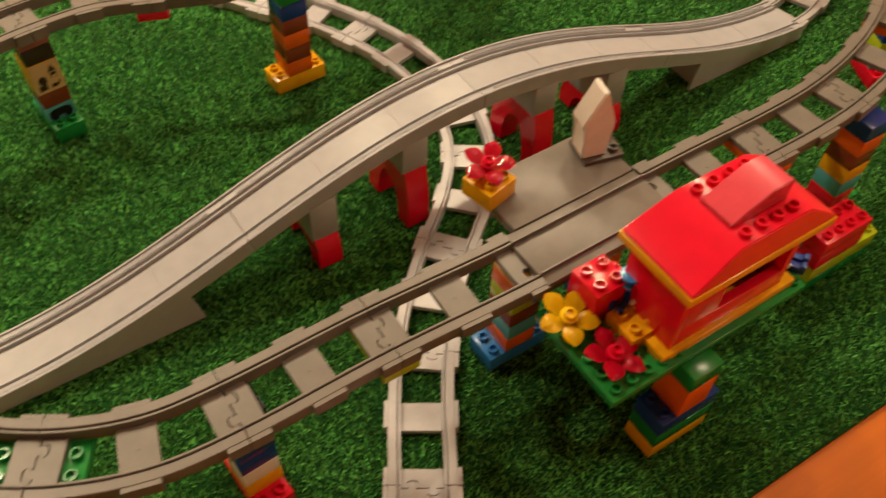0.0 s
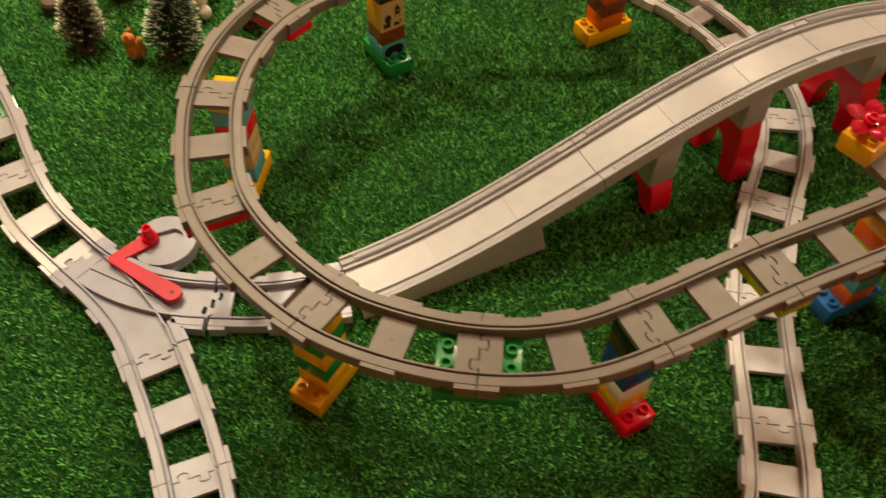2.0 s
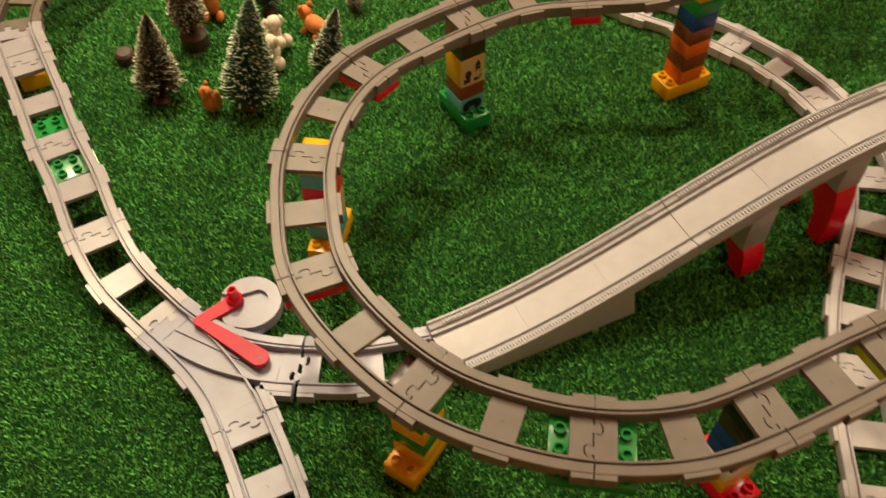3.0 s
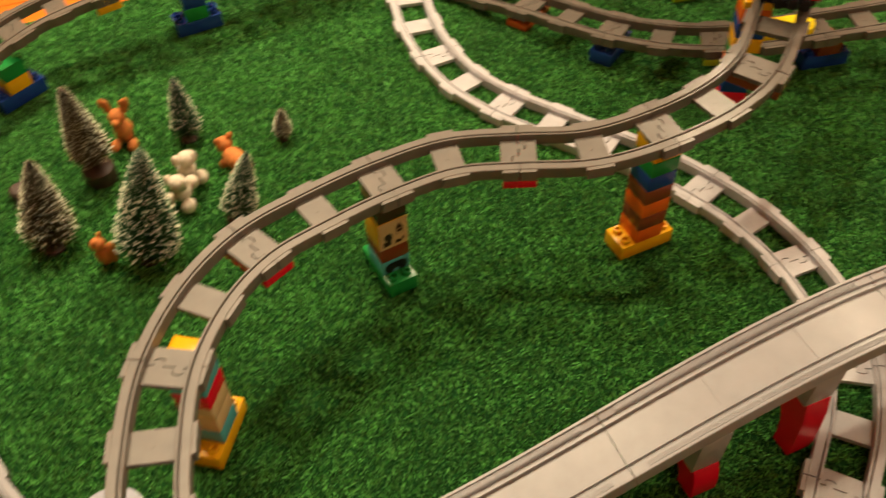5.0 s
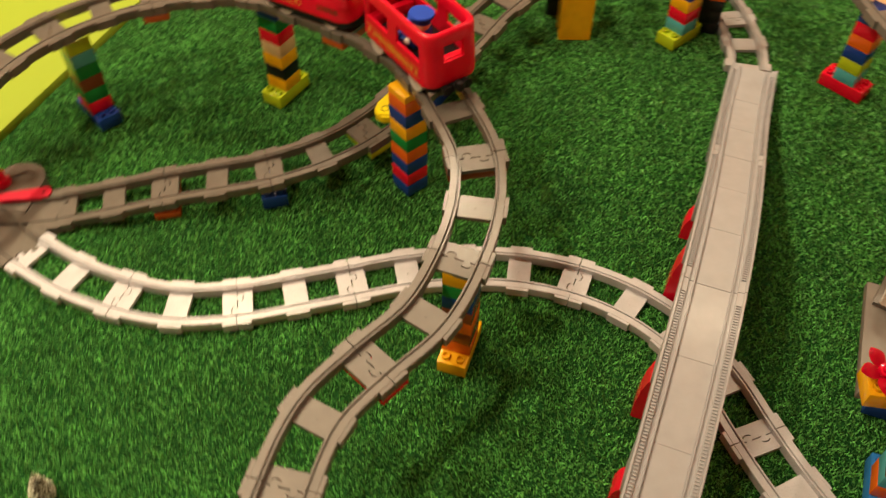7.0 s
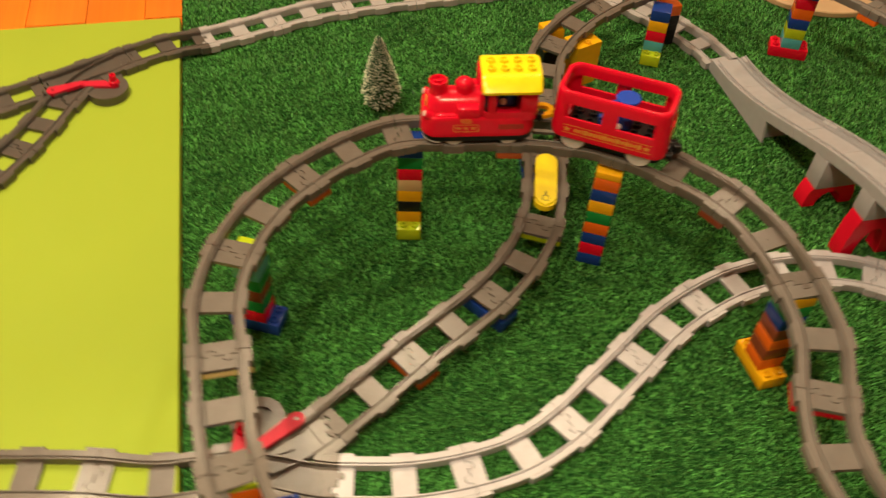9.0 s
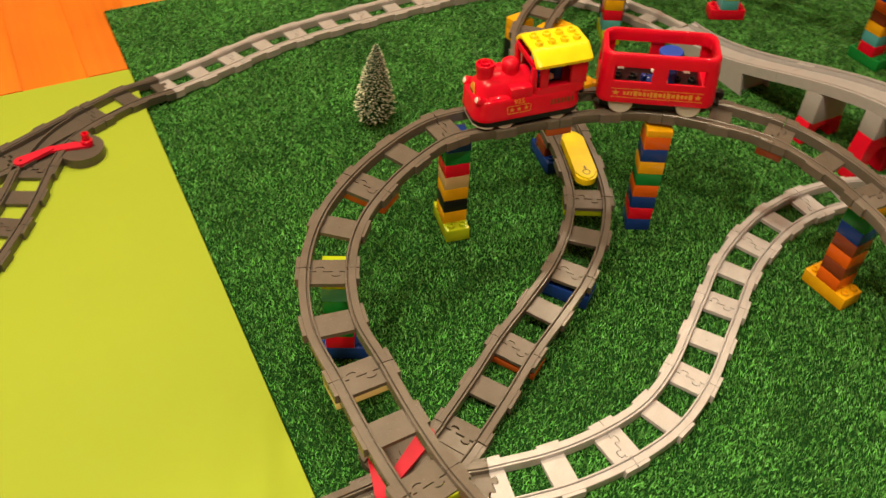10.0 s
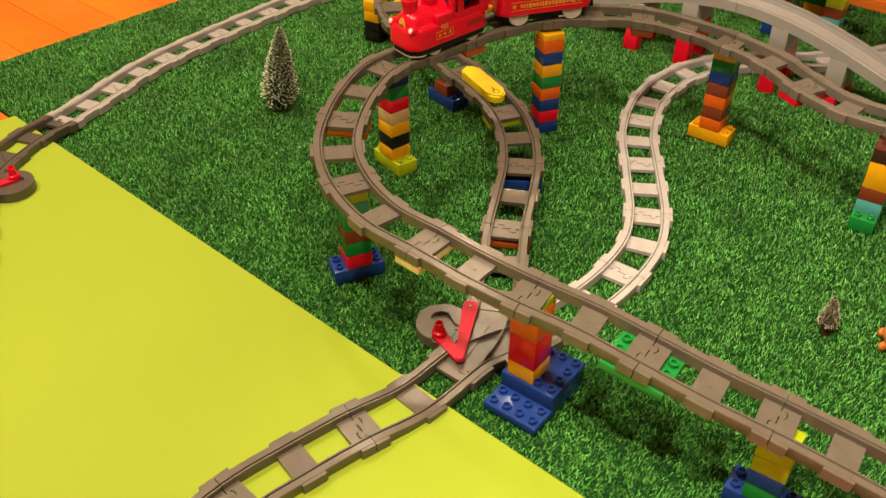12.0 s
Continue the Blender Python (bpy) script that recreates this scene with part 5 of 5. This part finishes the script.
def coach(m):
    t = thing("toy_coach", m, "open red toy passenger coach with golden side print", "toy train")
    bm = bmesh.new()
    prism(bm, rounded(0.116, 0.050, 0.010), 0.006, 0.0185)
    part("chassis", bm, BLACK, t, "black plastic chassis")
    wheels(t, (-0.036, 0.036), 0.0270, 0.0135, 0.0130)
    out = dense(0.126, 0.064, 0.014, 8, 12)
    inn = [(x * 0.955, y * 0.91) for x, y in out]
    rim = [(x * 0.905, y * 0.80) for x, y in out]
    n = len(out)
    bm = bmesh.new()
    ring(bm, out, inn, 0.0165, 0.021, 0, n, (0.012, 0.0))
    ring(bm, out, inn, 0.021, 0.0445, 0, n, (0.0, 0.012))
    part("lower_body", bm, RED, t)
    bm = bmesh.new()
    cols = []
    for k in range(n):
        (ox, oy), (ix, iy) = out[k], rim[k]
        ring_pts = ((0.972, 0.0, 0.0640), (0.966, 0.0, 0.0745), (0.962, 0.04, 0.0768), (0.956, 0.18, 0.0785), (0.952, 0.40, 0.0791), (0.950, 0.70, 0.0787), (0.952, 0.92, 0.0768), (0.956, 1.0, 0.0740), (0.964, 1.0, 0.0640))
        cols.append([bm.verts.new(((ox + (ix - ox) * u) * f, (oy + (iy - oy) * u) * f, z)) for f, u, z in ring_pts])
    for k in range(n):
        a, b = cols[k], cols[(k + 1) % n]
        for i in range(9):
            bm.faces.new((a[i], b[i], b[(i + 1) % 9], a[(i + 1) % 9]))
    bmesh.ops.recalc_face_normals(bm, faces=bm.faces)
    part("upper_rim", bm, RED, t)
    # posts: four rounded corners, one amid each long side, two at each end

    def post(test):
        keep = [k for k in range(n) if test(out[k])]
        keep.sort()
        runs, cur = [], [keep[0]]
        for k in keep[1:]:
            if k == cur[-1] + 1:
                cur.append(k)
            else:
                runs.append(cur)
                cur = [k]
        runs.append(cur)
        if len(runs) > 1 and runs[0][0] == 0 and runs[-1][-1] == n - 1:
            runs[0] = [k - n for k in runs.pop()] + runs[0]
        for rr in runs:
            bm = bmesh.new()
            ring(bm, out, inn, 0.0440, 0.0660, rr[0], rr[-1], (0.012, 0.028))
            part("window_post", bm, RED, t)

    post(lambda p: abs(p[0]) > 0.047 and abs(p[1]) > 0.011)
    post(lambda p: abs(p[0]) < 0.0095)
    bm = bmesh.new()
    box(bm, -0.058, 0.058, -0.0285, 0.0285, 0.0180, 0.0260, 0.0005)
    fl = part("floor", bm, BLACK, t, "black studded coach floor")
    for i in range(6):
        for j in range(2):
            bm = bmesh.new()
            stud(bm, -0.040 + i * P, -0.008 + j * P, 0.0258)
            part("stud", bm, BLACK, fl)
    for sg in (1, -1):
        bm = bmesh.new()
        box(bm, sg * 0.050 - 0.004, sg * 0.050 + 0.004, -0.026, 0.026, 0.026, 0.040, 0.001)
        part("seat_back", bm, RED, t)
        bm = bmesh.new()
        face = Matrix(((sg * -1.0, 0, 0, 0), (0, 0, sg * 1.0, sg * 0.0323), (0, 1, 0, 0), (0, 0, 0, 1)))
        fm = face @ pose(0, 0.030, 0)
        for k in (-1, 1):
            star(bm, k * 0.043, 0, 0.0042, fm)
        rng = random.Random(4)
        x = -0.035
        while x < 0.034:
            w = rng.uniform(0.0018, 0.0042)
            h2 = rng.uniform(0.0022, 0.0036)
            flat(bm, [(x, -h2), (x + w, -h2), (x + w, h2), (x, h2)], fm)
            x += w + 0.0012
        for y0, y1 in ((0.0052, 0.0060), (-0.0060, -0.0052)):
            flat(bm, [(-0.048, y0), (0.048, y0), (0.048, y1), (-0.048, y1)], fm)
        part("side_print", bm, GOLD, t, "golden printed band with stars")
    # buffers and hook
    bm = bmesh.new()
    for sg in (1, -1):
        lathe(bm, [(0.004, 0), (0.004, 0.006), (0.0055, 0.007), (0.0055, 0.009), (0, 0.0095)], 14, pose(-0.060, sg * 0.012, 0.013, 0, -90, 0))
    box(bm, -0.0665, -0.055, -0.007, 0.007, 0.007, 0.0165, 0.001)
    lathe(bm, [(0.0, 0.010), (0.0045, 0.0115), (0.0058, 0.016), (0.0045, 0.0215), (0.0, 0.023)], 14, Matrix.Translation((-0.0705, 0, 0)))
    part("rear_buffers", bm, BLACK, t)
    bm = bmesh.new()
    pts = []
    for k in range(15):
        a = radians(-150 + 300 * k / 14)
        pts.append((0.0790 - 0.0092 * math.cos(a), 0.0092 * math.sin(a)))
    cols = []
    for j, (ax, ay) in enumerate(pts):
        (px, py), (qx, qy) = pts[max(j - 1, 0)], pts[min(j + 1, 14)]
        d = Vector((qx - px, qy - py, 0)).normalized()
        nn = Vector((-d.y, d.x, 0)) * 0.0031
        cols.append([bm.verts.new((ax + sx * nn.x, ay + sx * nn.y, z)) for sx, z in ((-1, 0.0175), (1, 0.0175), (1, 0.0225), (-1, 0.0225))])
    for a, b in zip(cols, cols[1:]):
        for i in range(4):
            bm.faces.new((a[i], a[(i + 1) % 4], b[(i + 1) % 4], b[i]))
    bm.faces.new(cols[0]), bm.faces.new(cols[-1][::-1])
    box(bm, 0.056, 0.0700, -0.0045, 0.0045, 0.0165, 0.0225, 0.001)
    bmesh.ops.recalc_face_normals(bm, faces=bm.faces)
    part("coupling_hook", bm, YELLOW, t, "yellow plastic coupling hook")
    doll(m @ pose(-0.010, 0.003, 0.0290, 0, 0, 24) @ Matrix.Scale(0.93, 4), BLUE, ROYAL, "seated toy figure in a blue uniform and cap")
    return t


S_LOCO = UP.near(1.208, 2.073)
locomotive(UP.basis(S_LOCO) @ pose(0, 0, 0.0115) @ Matrix.Diagonal((1.045, 1.04, 1.07, 1)))
coach(UP.basis(S_LOCO - 0.166) @ pose(0, 0, 0.0115) @ Matrix.Diagonal((1.13, 1.09, 1.04, 1)))

# ---- bottle-brush trees ----


def tree(x, y, h, r, bristle, lean=(0, 0), pot=0.0, seed=1, frost=0.35, label=""):
    t = thing("toy_tree", pose(x, y, -0.002, lean[0], lean[1], 0), label, "toy tree", "bottle-brush trees")
    h, r = h * 1.08, r * 0.92
    rng = np.random.default_rng(seed)
    z0 = 0.016 + (pot - 0.004) if pot else 0.008
    bm = bmesh.new()
    if pot:
        lathe(bm, [(0.017, 0), (0.0185, 0.004), (0.018, pot), (0.014, pot + 0.003), (0.003, pot + 0.004), (0.002, h)], 20)
    else:
        rb = min(0.011, r * 0.5)
        lathe(bm, [(rb, 0), (rb * 1.06, 0.003), (rb * 0.8, 0.007), (0.003, 0.010), (0.0015, h)], 14)
    part("trunk", bm, WOOD_D, t)
    count = int(7600 * (h / 0.12))
    u = rng.random(count) ** 0.8
    z = z0 + (h - z0) * u
    az = rng.uniform(0, 2 * np.pi, count)
    length = (r * (1 - u) ** 0.75 * np.minimum(1, 0.72 + u * 3.2) + 0.0015) * rng.uniform(0.78, 1.05, count)
    rise = rng.uniform(0.1, 0.55, count)
    d = np.stack([np.cos(az), np.sin(az), rise], 1)
    tip = np.stack([np.zeros(count), np.zeros(count), z], 1) + d * length[:, None]
    side = np.stack([-np.sin(az), np.cos(az), np.zeros(count)], 1) * 0.00036
    root = np.stack([np.zeros(count), np.zeros(count), z], 1) + d * 0.001
    for name, mt, a, b, w, sel in (("bristles", bristle, root, tip, 1.0, np.ones(count, bool)), ("frost", FROST, root + (tip - root) * 0.89, root + (tip - root) * 1.03, 2.5, rng.random(count) < frost * 0.6)):
        k = int(sel.sum())
        v = np.stack([a[sel] - side[sel] * w, a[sel] + side[sel] * w, b[sel] + side[sel] * w * 0.7, b[sel] - side[sel] * w * 0.7], 1).reshape(-1, 3)
        me = bpy.data.meshes.new(name)
        me.from_pydata(v.tolist(), [], (np.arange(k * 4).reshape(-1, 4)).tolist())
        me.materials.append(mt)
        o = new(name, me)
        o.parent = t
        tagged(o, kind="stuff")
    return t


tree(0.680, 1.358, 0.103, 0.034, BRIS_B, (-14, -6), 0, 1, 0.38, "frosted brown bottle-brush tree standing on the grass")
tree(0.783, 1.394, 0.135, 0.040, BRIS_G, (-11.4, 4.4), 0, 2, 0.30, "frosted green bottle-brush tree standing on the grass")
tree(0.652, 1.467, 0.130, 0.027, BRIS_B, (2, 1), 0.020, 3, 0.30, "frosted bottle-brush tree in a dark round pot")
tree(0.701, 1.568, 0.079, 0.022, BRIS_G, (-6.7, -6), 0, 4, 0.32, "small frosted green bottle-brush tree on the grass")
tree(0.803, 1.620, 0.046, 0.013, BRIS_B, (0, 6), 0, 5, 0.4, "tiny bare brown bottle-brush tree on the grass")
tree(0.833, 1.483, 0.088, 0.024, BRIS_G, (-15, 10), 0, 6, 0.42, "small frosted green bottle-brush tree on the grass")
tree(1.336, 2.339, 0.147, 0.035, BRIS_G, (8, -12), 0, 7, 0.42, "tall frosted green bottle-brush tree alone on the grass")


def figure(x, y, yaw, blobs, material, label):
    """A small animal figure as one plain mesh of joined blobs."""
    bm = bmesh.new()
    for bx, by, bz, rx, ry, rz in blobs:
        ball(bm, bx, by, bz, rx, ry, rz, 0, 12)
    ob = obj("animal_figure", bm, material)
    ob.matrix_basis = pose(x, y, -0.001, 0, 0, yaw)
    return tagged(ob, label, "animal figure")


SIT = [(0, 0, 0.020, 0.012, 0.011, 0.019), (0.004, 0, 0.044, 0.010, 0.010, 0.010), (0.013, 0, 0.042, 0.006, 0.005, 0.005), (0, 0.010, 0.056, 0.003, 0.005, 0.010), (0, 0.014, 0.061, 0.003, 0.004, 0.007), (0, -0.010, 0.056, 0.003, 0.005, 0.010), (0, -0.014, 0.061, 0.003, 0.004, 0.007), (0.012, 0.010, 0.006, 0.010, 0.006, 0.006), (0.012, -0.010, 0.006, 0.010, 0.006, 0.006), (-0.014, 0, 0.010, 0.010, 0.006, 0.006)]
LOW = [(0, 0, 0.015, 0.020, 0.012, 0.012), (0.020, 0, 0.024, 0.010, 0.010, 0.010), (0.029, 0, 0.021, 0.005, 0.005, 0.004), (0.018, 0.008, 0.034, 0.003, 0.004, 0.005), (0.018, -0.008, 0.034, 0.003, 0.004, 0.005), (-0.022, 0, 0.014, 0.010, 0.006, 0.006), (0.012, 0.010, 0.005, 0.005, 0.005, 0.006), (0.012, -0.010, 0.005, 0.005, 0.005, 0.006), (-0.012, 0.010, 0.005, 0.005, 0.005, 0.006), (-0.012, -0.010, 0.005, 0.005, 0.005, 0.006)]
FLUFF = [(0, 0, 0.018, 0.012, 0.011, 0.012), (0.006, 0.002, 0.037, 0.010, 0.010, 0.010), (0.012, 0.013, 0.010, 0.009, 0.008, 0.009), (0.012, -0.013, 0.010, 0.009, 0.008, 0.009), (-0.013, 0.006, 0.022, 0.008, 0.008, 0.009), (0.006, 0.011, 0.038, 0.005, 0.004, 0.008), (0.006, -0.009, 0.038, 0.005, 0.004, 0.008)]
SQUIRREL = [(0, 0, 0.013, 0.010, 0.009, 0.013), (0.003, 0, 0.029, 0.008, 0.008, 0.008), (-0.010, 0, 0.018, 0.005, 0.006, 0.015), (0.002, 0.006, 0.037, 0.002, 0.003, 0.004), (0.002, -0.006, 0.037, 0.002, 0.003, 0.004)]
figure(0.636, 1.530, -60, SIT, FLOCK, "sitting orange toy animal figure with upright ears")
figure(0.745, 1.371, 200, SQUIRREL, FLOCK, "small orange toy squirrel figure on the grass")
figure(0.764, 1.480, -80, FLUFF, CREAM, "cream fluffy toy animal figure on the grass")
figure(0.745, 1.512, -40, FLUFF, CREAM, "cream fluffy toy animal figure on the grass")
figure(0.783, 1.553, 160, LOW, FLOCK, "orange toy animal figure standing on the grass")
bm = bmesh.new()
lathe(bm, [(0.0, 0.0), (0.012, 0.0), (0.013, 0.004), (0.012, 0.013), (0.009, 0.016), (0.0, 0.0165)], 20)
ob = obj("pot", bm, WOOD_D)
ob.matrix_basis = pose(0.590, 1.403, -0.001, 4, 3, 0)
tagged(ob, "small dark round pot on the grass beside a tree", "pot")
# lamp housings out of view, set over the added fill lights too
for lx, ly, lz in [p for p, _ in LAMPS] + [p for p, *_ in FILL_SPOTS]:
    t = thing("ceiling_lamp", pose(lx, ly, 2.4), "round white ceiling lamp", "ceiling lamp", "ceiling lamps")
    bm = bmesh.new()
    lathe(bm, [(0.02, 0), (0.02, lz - 2.4 + 0.03), (0.09, lz - 2.4 + 0.02), (0.095, lz - 2.4 + 0.006), (0.0, lz - 2.4 + 0.006)], 24)
    part("housing", bm, WHITE, t)

# ---- a wooden disc on the grass, beyond the far pillar ----
bm = bmesh.new()
lathe(bm, [(0.157, -0.002), (0.16, 0.0), (0.16, 0.008), (0.158, 0.010), (0.0, 0.010)], 64)
o = obj("round_board", bm, DISC)
o.matrix_basis = pose(2.212, 1.968, 0.001)
tagged(o, "round tan wooden board lying on the grass", "round board")
pillar(1.800, 2.085, 55, [BLACK, BLACK, BLACK, ORANGE], "black and orange brick pillar beside the climbing track", (2, 2))

# ---- planks of the wooden floor ----
bm = bmesh.new()
box(bm, -0.5985, 0.5985, -0.0494, 0.0494, -0.0105, -0.0080, 0.0006)
plank = part("plank", bm, FLOOR, FLOOR_OB, m=Matrix())
first = True
for i in range(-20, 14):
    for k in range(4):
        n, s = (i + 0.5) * 0.1, 0.55 + 1.2 * k + (0.6 if i % 2 else 0.0)
        q = on_mat(s, n)
        if -2.0 < q.x < 4.0 and -1.0 < q.y < 4.6:
            mm = pose(q.x, q.y, 0, 0, 0, MAT_YAW)
            if first:
                plank.matrix_basis, first = mm, False
            else:
                again(plank, FLOOR_OB, mm)
